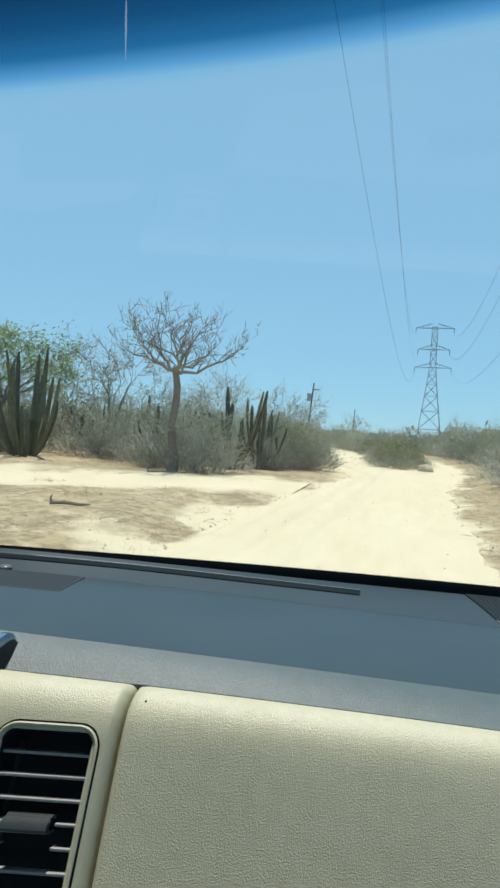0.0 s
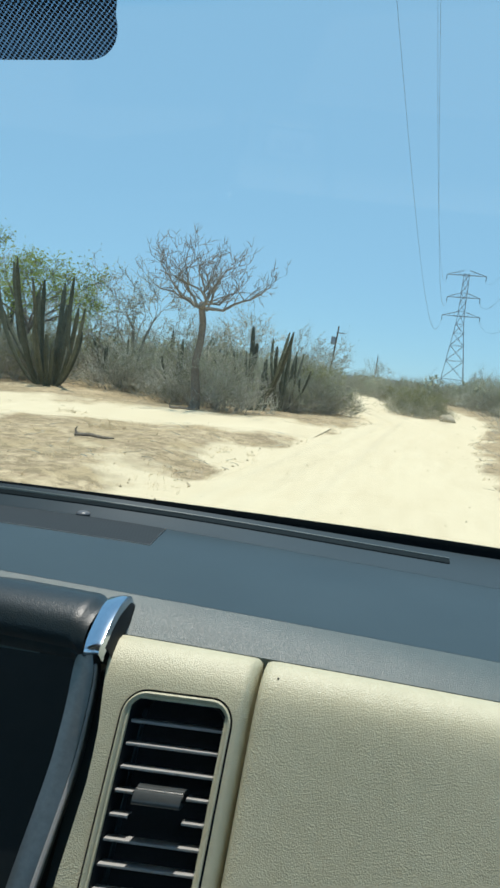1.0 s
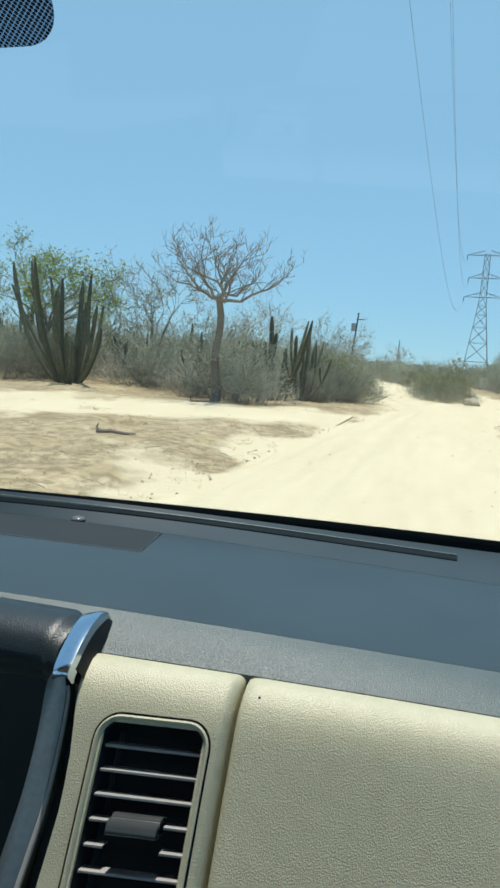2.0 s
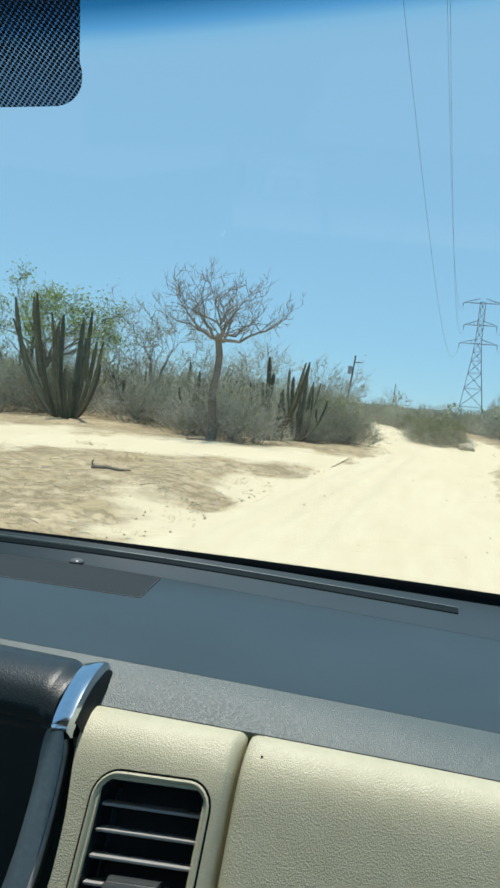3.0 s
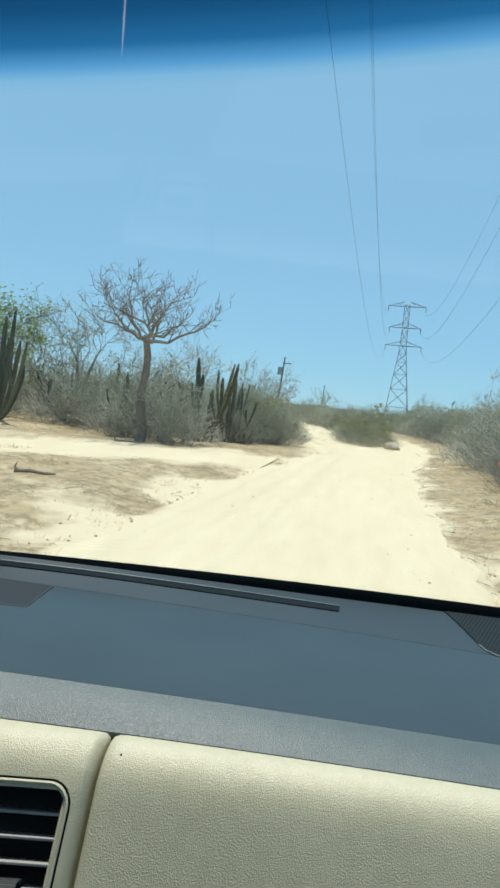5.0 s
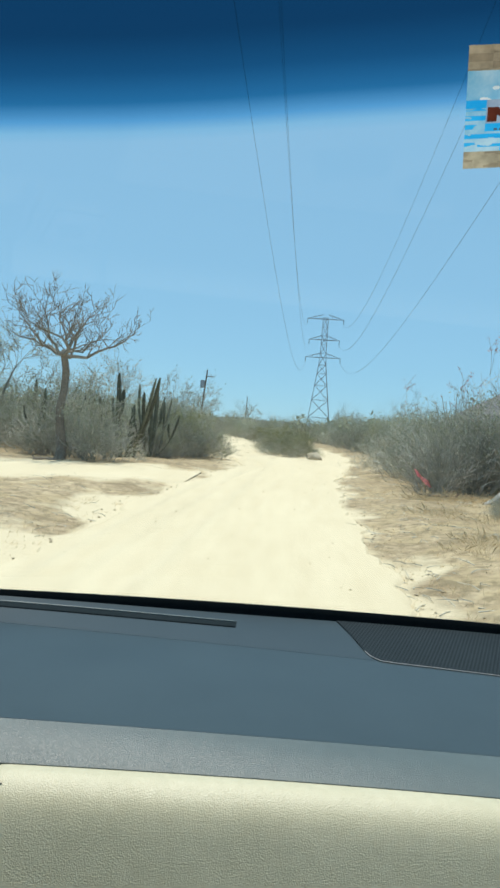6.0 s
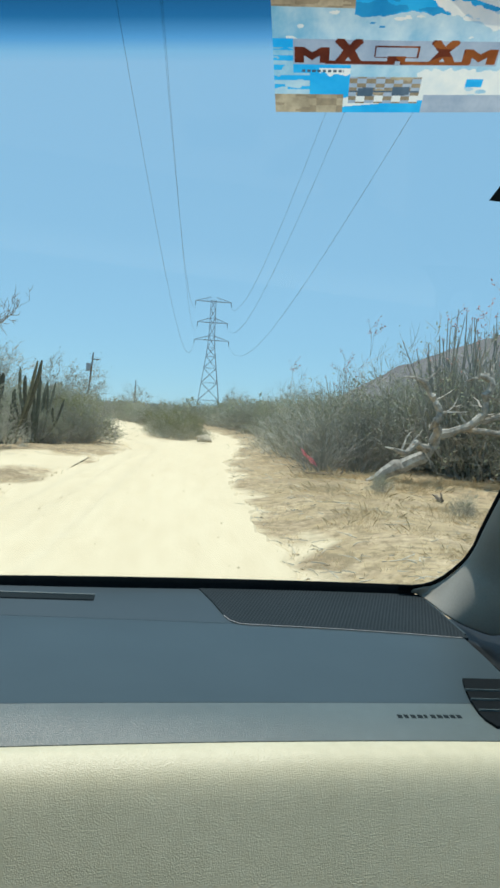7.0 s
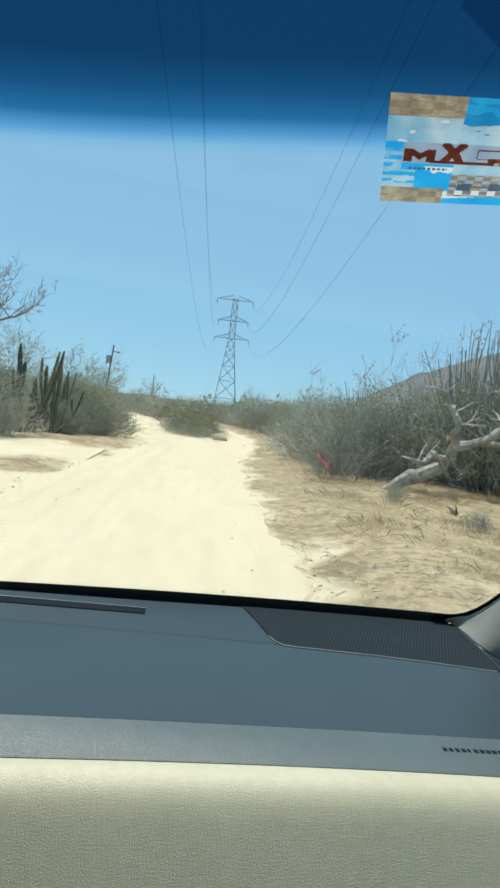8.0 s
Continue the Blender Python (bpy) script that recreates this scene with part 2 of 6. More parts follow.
def thin(m, share):
    """Lets light through a thin leaf or sheet."""
    nt = m.node_tree
    b = nt.nodes["Principled BSDF"]
    t = nt.nodes.new("ShaderNodeBsdfTranslucent")
    nt.links.new(b.inputs["Base Color"].links[0].from_socket, t.inputs[0])
    mix = nt.nodes.new("ShaderNodeMixShader")
    mix.inputs[0].default_value = share
    nt.links.new(b.outputs[0], mix.inputs[1])
    nt.links.new(t.outputs[0], mix.inputs[2])
    nt.links.new(mix.outputs[0], nt.nodes["Material Output"].inputs[0])


for leafy in (LEAFG, LEAFO, LEAFY, STRAW):
    thin(leafy, 0.4)
for printed in (CARDDEEP, CARDBLUE, CARDPALE, CARDWHITE, CARDTAN, CARDRED, CARDORANGE, CARDGREY, GLARE, RIBBON):
    thin(printed, 0.5)


def pierced(name, base, hole, pitch):
    """Fine perforated sheet: dark holes in a staggered grid."""
    m = mat(name, base[0], base[1], 0.85, spec=0.15, fine=200, coarse=8, bump=0.1, depth=0.0004)
    nt = m.node_tree
    b = nt.nodes["Principled BSDF"]
    co = nt.nodes.new("ShaderNodeTexCoord")
    v = node(nt, "ShaderNodeTexVoronoi", Scale=1.0 / pitch, Randomness=0.0)
    v.voronoi_dimensions = "2D"
    turn = nt.nodes.new("ShaderNodeMapping")
    turn.inputs["Rotation"].default_value = (0.0, 0.0, radians(45))
    squash = nt.nodes.new("ShaderNodeMapping")
    squash.inputs["Scale"].default_value = (1.0, 0.36, 1.0)
    nt.links.new(co.outputs["Object"], squash.inputs[0])
    nt.links.new(squash.outputs[0], turn.inputs[0])
    nt.links.new(turn.outputs[0], v.inputs["Vector"])
    cut = nt.nodes.new("ShaderNodeMath")
    cut.operation = "LESS_THAN"
    cut.inputs[1].default_value = 0.36
    nt.links.new(v.outputs["Distance"], cut.inputs[0])
    mix = nt.nodes.new("ShaderNodeMixRGB")
    mix.inputs[2].default_value = (*hole, 1)
    nt.links.new(cut.outputs[0], mix.inputs[0])
    nt.links.new(nt.nodes["Color Ramp"].outputs[0], mix.inputs[1])
    nt.links.new(mix.outputs[0], b.inputs["Base Color"])
    return m


GRILLE = pierced("perforated_speaker_mesh", ((0.018, 0.029, 0.034), (0.025, 0.037, 0.043)), (0.006, 0.010, 0.013), 0.0036)
GRILLE2 = pierced("perforated_centre_mesh", ((0.030, 0.039, 0.044), (0.038, 0.047, 0.053)), (0.028, 0.036, 0.041), 0.0034)


def clear_glass():
    m = bpy.data.materials.new("windscreen_glass")
    m.use_nodes = True
    nt = m.node_tree
    nt.nodes.remove(nt.nodes["Principled BSDF"])
    out = nt.nodes["Material Output"]
    t = node(nt, "ShaderNodeBsdfTransparent", Color=(0.93, 0.965, 0.955, 1))
    g = node(nt, "ShaderNodeBsdfGlossy", Roughness=0.0)
    f = node(nt, "ShaderNodeFresnel", IOR=1.4)
    mix = nt.nodes.new("ShaderNodeMixShader")
    nt.links.new(f.outputs[0], mix.inputs[0])
    nt.links.new(t.outputs[0], mix.inputs[1])
    nt.links.new(g.outputs[0], mix.inputs[2])
    nt.links.new(mix.outputs[0], out.inputs[0])
    return m


def tint_glass():
    """The blue shade band of the windscreen: clear at its lower edge, deep blue above."""
    m = bpy.data.materials.new("blue_shade_band")
    m.use_nodes = True
    nt = m.node_tree
    nt.nodes.remove(nt.nodes["Principled BSDF"])
    out = nt.nodes["Material Output"]
    span = nt.nodes.new("ShaderNodeAttribute")
    span.attribute_name = "depth"
    ramp = nt.nodes.new("ShaderNodeValToRGB")
    el = ramp.color_ramp.elements
    el[0].position, el[0].color = 0.0, (1, 1, 1, 1)
    el[1].position, el[1].color = 1.0, (0.020, 0.095, 0.180, 1)
    for at, col in ((0.10, (0.82, 0.94, 0.98, 1)), (0.22, (0.36, 0.66, 0.86, 1)), (0.40, (0.075, 0.30, 0.48, 1)), (0.68, (0.034, 0.165, 0.29, 1))):
        e = el.new(at)
        e.color = col
    nt.links.new(span.outputs["Fac"], ramp.inputs[0])
    t = nt.nodes.new("ShaderNodeBsdfTransparent")
    nt.links.new(ramp.outputs[0], t.inputs[0])
    nt.links.new(t.outputs[0], out.inputs[0])
    return m


def frit_dots(pitch):
    """Printed ceramic dots on glass: dark dots that close up towards the top, clear between."""
    m = bpy.data.materials.new("dotted_frit")
    m.use_nodes = True
    nt = m.node_tree
    b = nt.nodes["Principled BSDF"]
    b.inputs["Base Color"].default_value = (0.012, 0.016, 0.022, 1)
    b.inputs["Roughness"].default_value = 0.5
    out = nt.nodes["Material Output"]
    co = nt.nodes.new("ShaderNodeTexCoord")
    sep = nt.nodes.new("ShaderNodeSeparateXYZ")
    nt.links.new(co.outputs["Object"], sep.inputs[0])
    up, dn = nt.nodes.new("ShaderNodeMath"), nt.nodes.new("ShaderNodeMath")
    for m2, k in ((up, 1.55), (dn, -1.55)):
        m2.operation = "MULTIPLY_ADD"
        m2.inputs[1].default_value = k
        nt.links.new(sep.outputs["Z"], m2.inputs[0])
        nt.links.new(sep.outputs["X"], m2.inputs[2])
    turn = nt.nodes.new("ShaderNodeCombineXYZ")
    nt.links.new(up.outputs[0], turn.inputs[0])
    nt.links.new(dn.outputs[0], turn.inputs[1])
    v = node(nt, "ShaderNodeTexVoronoi", Scale=1.0 / pitch, Randomness=0.0)
    v.voronoi_dimensions = "2D"
    nt.links.new(turn.outputs[0], v.inputs["Vector"])
    cut = nt.nodes.new("ShaderNodeMath")
    cut.operation = "LESS_THAN"
    close = nt.nodes.new("ShaderNodeMapRange")
    close.inputs[1].default_value, close.inputs[2].default_value = 0.452, 0.54
    close.inputs[3].default_value, close.inputs[4].default_value = 0.42, 0.58
    nt.links.new(sep.outputs["Z"], close.inputs[0])
    nt.links.new(close.outputs[0], cut.inputs[1])
    nt.links.new(v.outputs["Distance"], cut.inputs[0])
    t = node(nt, "ShaderNodeBsdfTransparent", Color=(0.30, 0.36, 0.43, 1))
    mix = nt.nodes.new("ShaderNodeMixShader")
    nt.links.new(cut.outputs[0], mix.inputs[0])
    nt.links.new(t.outputs[0], mix.inputs[1])
    nt.links.new(b.outputs[0], mix.inputs[2])
    nt.links.new(mix.outputs[0], out.inputs[0])
    return m


# ---- mesh helpers ----


def mesh_of(name, verts, faces, material, smooth=False):
    me = bpy.data.meshes.new(name)
    me.from_pydata([tuple(v) for v in verts], [], faces)
    me.materials.append(material)
    if smooth:
        me.shade_smooth()
        me.set_sharp_from_angle(angle=radians(40))
    me.update()
    return me


def put(name, me, parent=None, label="", m=None):
    ob = new(name, me)
    if parent is not None:
        ob.parent = parent
    if m is not None:
        ob.matrix_basis = m
    return tagged(ob, label)


def part(name, bm, material, parent=None, label="", smooth=False):
    me = bpy.data.meshes.new(name)
    bmesh.ops.recalc_face_normals(bm, faces=bm.faces)
    bm.to_mesh(me)
    bm.free()
    me.materials.append(material)
    if smooth:
        me.shade_smooth()
        me.set_sharp_from_angle(angle=radians(40))
    return put(name, me, parent, label)


def thing(name, at, label, category, group="", kind=""):
    ob = new(name)
    ob.location = at
    ob.empty_display_size = 0.1
    return tagged(ob, label, category, group, kind)


def sheet(rows, drop, skip=()):
    """A closed slab from rows of points, thickened by the vector drop. skip: cells (row, column) left open."""
    nr, nc = len(rows), len(rows[0])
    top = [Vector(p) for row in rows for p in row]
    verts = top + [p + Vector(drop) for p in top]
    n = len(top)
    faces, edges = [], {}
    for i in range(nr - 1):
        for j in range(nc - 1):
            if (i, j) in skip:
                continue
            q = (i * nc + j, i * nc + j + 1, (i + 1) * nc + j + 1, (i + 1) * nc + j)
            faces.append(q)
            faces.append(tuple(v + n for v in reversed(q)))
            for a, b in zip(q, q[1:] + q[:1]):
                if (b, a) in edges:
                    del edges[(b, a)]
                else:
                    edges[(a, b)] = True
    for a, b in edges:
        faces.append((b, a, a + n, b + n))
    bm = bmesh.new()
    vs = [bm.verts.new(v) for v in verts]
    for fc in faces:
        bm.faces.new([vs[k] for k in fc])
    loose = [v for v in bm.verts if not v.link_faces]
    bmesh.ops.delete(bm, geom=loose, context="VERTS")
    return bm


def block(lo, hi, bevel=0.0):
    bm = bmesh.new()
    bmesh.ops.create_cube(bm, size=1)
    lo, hi = Vector(lo), Vector(hi)
    for v in bm.verts:
        v.co = Vector((lo[k] + (v.co[k] + 0.5) * (hi[k] - lo[k]) for k in range(3)))
    if bevel:
        bmesh.ops.bevel(bm, geom=bm.edges[:], offset=bevel, segments=2, affect="EDGES", profile=0.5)
    return bm


def tube(points, radii, sides=8):
    """A closed tapered tube through points."""
    verts, faces = [], []
    add_tube(verts, faces, [Vector(p) for p in points], radii, sides, True)
    bm = bmesh.new()
    vs = [bm.verts.new(v) for v in verts]
    for fc in faces:
        bm.faces.new([vs[k] for k in fc])
    return bm


def add_tube(verts, faces, pts, radii, sides=3, caps=False):
    base = len(verts)
    side = None
    for i, p in enumerate(pts):
        d = (pts[min(i + 1, len(pts) - 1)] - pts[max(i - 1, 0)]).normalized()
        if side is None:
            side = d.orthogonal().normalized()
        side = (side - d * side.dot(d)).normalized()
        up = d.cross(side)
        for k in range(sides):
            a = 2 * math.pi * k / sides
            verts.append(p + (side * math.cos(a) + up * math.sin(a)) * radii[i])
    for i in range(len(pts) - 1):
        for k in range(sides):
            n = (k + 1) % sides
            faces.append((base + i * sides + k, base + i * sides + n, base + (i + 1) * sides + n, base + (i + 1) * sides + k))
    if caps:
        faces.append(tuple(base + k for k in reversed(range(sides))))
        faces.append(tuple(base + (len(pts) - 1) * sides + k for k in range(sides)))


def hill(x, y, s=1.0, seed=0.0):
    return noise.noise(Vector((x * s + seed, y * s - seed, seed)))


# ---- the ground and the road ----


def smooth01(u):
    u = max(0.0, min(1.0, u))
    return u * u * (3 - 2 * u)


def along(table, y):
    """Straight-line reading of a table of (y, x)."""
    if y <= table[0][0]:
        return table[0][1]
    for (a, p), (b, q) in zip(table, table[1:]):
        if y <= b:
            return p + (q - p) * (y - a) / (b - a)
    return table[-1][1]


LEFT_EDGE = ((-30, -2.9), (6, -2.8), (12.5, -2.65), (16.5, -2.45), (20, -2.15), (25, -1.7), (28, -1.9), (33.5, -2.9), (40, -4.2), (60, -7.2), (80, -12.0), (100, -19.5), (160, -52))
RIGHT_EDGE = ((-30, 1.4), (6, 1.25), (14.5, 1.45), (22, 1.75), (30, 2.9), (40, 3.9), (52, 3.2), (70, 1.4), (95, -3.0), (160, -30))
FORK_L = ((33.5, 0.2), (35.5, -0.9), (38, -1.4), (44, -1.8), (60, -3.8), (80, -8.0), (100, -15), (160, -46))
FORK_R = ((33.5, 0.2), (35.5, 1.3), (38, 1.8), (44, 1.8), (60, 0.4), (95, -5.4), (160, -34))
TRACK = ((-60, -24), (-30, -2.5), (-15, 8.9), (-10.5, 12.5), (-8, 14.5), (-4, 17.6), (-2.2, 18.9))


def wob(y, seed):
    return 0.28 * hill(y * 0.45, seed * 7.1) + 0.16 * hill(y * 1.7, seed * 3.3) + 0.08 * hill(y * 5, seed)


def lie(x, y):
    """Height of the ground."""
    le, re = along(LEFT_EDGE, y), along(RIGHT_EDGE, y)
    off = max(le - x, x - re, 0.0)
    far = min(1.0, max(0.0, (math.hypot(x, y) - 60) / 200))
    bank = 0.16 * smooth01((off - 0.1) / 1.6) + 0.10 * smooth01((off - 2.5) / 6)
    rough = smooth01(off / 1.2) * (0.16 * hill(x * 0.22, y * 0.22, 1, 3.0) + 0.05 * hill(x * 1.1, y * 1.1, 1, 5.0) + 0.025 * hill(x * 3.7, y * 3.7, 1, 1.0))
    track = smooth01(1 - abs(y - along(TRACK, x)) / 3.0) if x < -2.5 else 0.0
    return (bank + rough) * (1 - 0.75 * track) * (1 - far)


def build_ground():
    rings = [0.0, 0.6]
    while rings[-1] < 4500:
        rings.append(rings[-1] * (1.028 if rings[-1] < 90 else 1.12) + 0.02)
    n = 420
    verts, faces = [Vector((0, 0, lie(0, 0)))], []
    for r in rings[1:]:
        for k in range(n):
            a = 2 * math.pi * k / n
            x, y = r * math.sin(a), r * math.cos(a)
            verts.append(Vector((x, y, lie(x, y))))
    for k in range(n):
        faces.append((0, 1 + (k + 1) % n, 1 + k))
    for i in range(len(rings) - 2):
        for k in range(n):
            m = (k + 1) % n
            a, b = 1 + i * n, 1 + (i + 1) * n
            faces.append((a + k, a + m, b + m, b + k))
    ob = put("ground", mesh_of("ground", verts, faces, SOIL, True))
    layer = ob.data.attributes.new("spill", "FLOAT", "POINT")
    cover = []
    for v in verts:
        off = max(along(LEFT_EDGE, v.y) + wob(v.y, 1) - v.x, v.x - along(RIGHT_EDGE, v.y) - wob(v.y, 2), 0.0)
        if v.x < -2.5:
            off = min(off, max(0.0, abs(v.y - along(TRACK, v.x)) - 1.9))
        n = 0.5 + 0.9 * hill(v.x * 0.55, v.y * 0.55, 1, 8.0) + 0.6 * hill(v.x * 1.9, v.y * 1.9, 1, 6.0)
        left = v.x < 0
        cover.append(max(0.0, min(1.0, math.exp(-off / (1.1 if left else 0.6)) * (1.2 if off < 0.15 else 0.55 + 0.9 * n) + (n - (0.68 if left else 0.98)) * 0.8)))
    layer.data.foreach_set("value", cover)
    return tagged(ob, "dry tan soil with sparse straw beside the sandy road", "ground", kind="structure")


def strip(name, ys, left, right, cols, lift, material, flip=False, ruts=True):
    verts, faces = [], []
    for y in ys:
        a, b = left(y), right(y)
        for j in range(cols + 1):
            u = j / cols
            p, q = a + (b - a) * u, y
            x, yy = (q, p) if flip else (p, q)
            edge = min(u, 1 - u) * cols
            z = lie(x, yy) + lift * (1 if edge >= 1 else -0.6)
            if ruts and 1 <= edge:
                z += 0.012 * hill(x * 2.2, yy * 0.35, 1, 2.0) + 0.004 * math.cos(x * 3.3 + 0.4 * hill(0, yy * 0.2)) + 0.006 * hill(x * 5, yy * 5, 1, 4.0)
                for rut, deep in ((0.75, 0.030), (2.25, 0.026), (3.1, 0.016), (4.3, 0.014)):
                    mid = along(LEFT_EDGE, yy) + rut + 0.22 * hill(rut, yy * 0.12, 1, 3.0)
                    z -= deep * (0.6 + 0.8 * abs(hill(rut, yy * 0.7, 1, 6.0))) * (math.exp(-((x - mid) / 0.15) ** 2) - 0.35 * math.exp(-((abs(x - mid) - 0.3) / 0.12) ** 2))
            verts.append((x, yy, z))
    for i in range(len(ys) - 1):
        for j in range(cols):
            k = i * (cols + 1) + j
            q = (k, k + 1, k + cols + 2, k + cols + 1)
            faces.append(tuple(reversed(q)) if flip else q)
    return put(name, mesh_of(name, verts, faces, material, True))


def steps(a, b, first, grow):
    out, d = [a], first
    while out[-1] + d < b:
        out.append(out[-1] + d)
        d *= grow
    return out + [b]


build_ground()
road = strip("road", steps(-12, 33.6, 0.22, 1.0), lambda y: along(LEFT_EDGE, y) + wob(y, 1), lambda y: along(RIGHT_EDGE, y) + wob(y, 2), 64, 0.034, SAND)
tagged(road, "pale sandy dirt road with faint wheel ruts", "dirt road", kind="structure")
fork_a = strip("road", steps(33.5, 160, 0.25, 1.01), lambda y: along(LEFT_EDGE, y) + wob(y, 1), lambda y: along(FORK_L, y) + wob(y, 3) * 0.6, 14, 0.034, SAND, ruts=False)
tagged(fork_a, "sandy branch of the road bending round the shrub island", "dirt road", kind="structure")
fork_b = strip("road", steps(33.5, 160, 0.25, 1.01), lambda y: along(FORK_R, y) + wob(y, 4) * 0.6, lambda y: along(RIGHT_EDGE, y) + wob(y, 2), 14, 0.034, SAND, ruts=False)
tagged(fork_b, "narrow sandy branch of the road passing the shrub island", "dirt road", kind="structure")
side = strip("dirt_track", steps(-60, -2.5, 0.3, 1.0), lambda x: along(TRACK, x) - 2.0 + wob(x, 6), lambda x: along(TRACK, x) + 1.9 + wob(x, 7), 18, 0.03, SAND, flip=True, ruts=False)
tagged(side, "pale sandy side track leaving the road", "dirt track", kind="structure")


def build_hills():
    def ridge(name, radius, table, label, seed, material):
        verts, faces = [], []
        lo, hi = table[0][0], table[-1][0]
        n, rows = 120, 10
        for i in range(n + 1):
            a = lo + (hi - lo) * i / n
            el = 0.93 * along(table, a) + 0.22 * hill(a * 0.9, seed) * min(1, along(table, a)) + 0.1 * hill(a * 3.1, seed)
            top = 1.6 + radius * math.tan(radians(max(0.0, el)))
            for j in range(rows + 1):
                u = j / rows
                r = radius * (0.72 + 0.28 * u) + 40 * hill(a * 0.8, u * 3, 1, seed)
                z = -5 + (top + 5) * (u ** 1.25)
                verts.append((r * math.sin(radians(a)), r * math.cos(radians(a)), z))
        for i in range(n):
            for j in range(rows):
                k = i * (rows + 1) + j
                faces.append((k, k + rows + 1, k + rows + 2, k + 1))
        ob = put(name, mesh_of(name, verts, faces, material, True))
        tagged(ob, label, "hill", kind="structure")

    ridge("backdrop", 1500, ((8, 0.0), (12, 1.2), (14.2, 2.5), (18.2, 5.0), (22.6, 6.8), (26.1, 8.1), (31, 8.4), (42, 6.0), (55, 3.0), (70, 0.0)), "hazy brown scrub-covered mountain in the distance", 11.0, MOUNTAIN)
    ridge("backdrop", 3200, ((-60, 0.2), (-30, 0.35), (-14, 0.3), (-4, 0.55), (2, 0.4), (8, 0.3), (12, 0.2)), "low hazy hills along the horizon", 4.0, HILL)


build_hills()

# ---- plants ----


def grow(verts, faces, tips, rng, p, d, length, r, depth, kids, bend, lift, shrink, sides=3, least=0.005):
    """A branch of bent segments, and its side branches."""
    pts, rad = [p.copy()], [r]
    seg = 3 if depth else 2
    for i in range(seg):
        d = (d + Vector((rng.uniform(-1, 1), rng.uniform(-1, 1), rng.uniform(-1, 1) + lift)) * bend).normalized()
        p = p + d * length / seg
        pts.append(p.copy())
        rad.append(r * (1 - 0.6 * (i + 1) / seg))
    add_tube(verts, faces, pts, rad, sides if depth > 1 else 3)
    if depth == 0:
        tips.append((pts[-1], d))
        tips.append((pts[1], d))
        return
    for k in range(kids):
        i = rng.randint(1, seg)
        q = pts[i]
        w = (d + Vector((rng.uniform(-1, 1), rng.uniform(-1, 1), rng.uniform(-0.6, 0.8))) * 0.95).normalized()
        grow(verts, faces, tips, rng, q, w, length * shrink * rng.uniform(0.7, 1.15), max(rad[i] * 0.62, least), depth - 1, kids, bend, lift, shrink, sides, least)


def leaf_cloud(tips, rng, per, spread, size):
    verts, faces = [], []
    for p, d in tips:
        for _ in range(per):
            c = p + Vector((rng.gauss(0, spread), rng.gauss(0, spread), rng.gauss(0, spread)))
            u = Vector((rng.uniform(-1, 1), rng.uniform(-1, 1), rng.uniform(-1, 1))).normalized()
            v = u.orthogonal().normalized()
            s = size * rng.uniform(0.5, 1.3)
            k = len(verts)
            verts += [c - u * s, c + v * s * 0.45, c + u * s, c - v * s * 0.45]
            faces.append((k, k + 1, k + 2, k + 3))
    return verts, faces


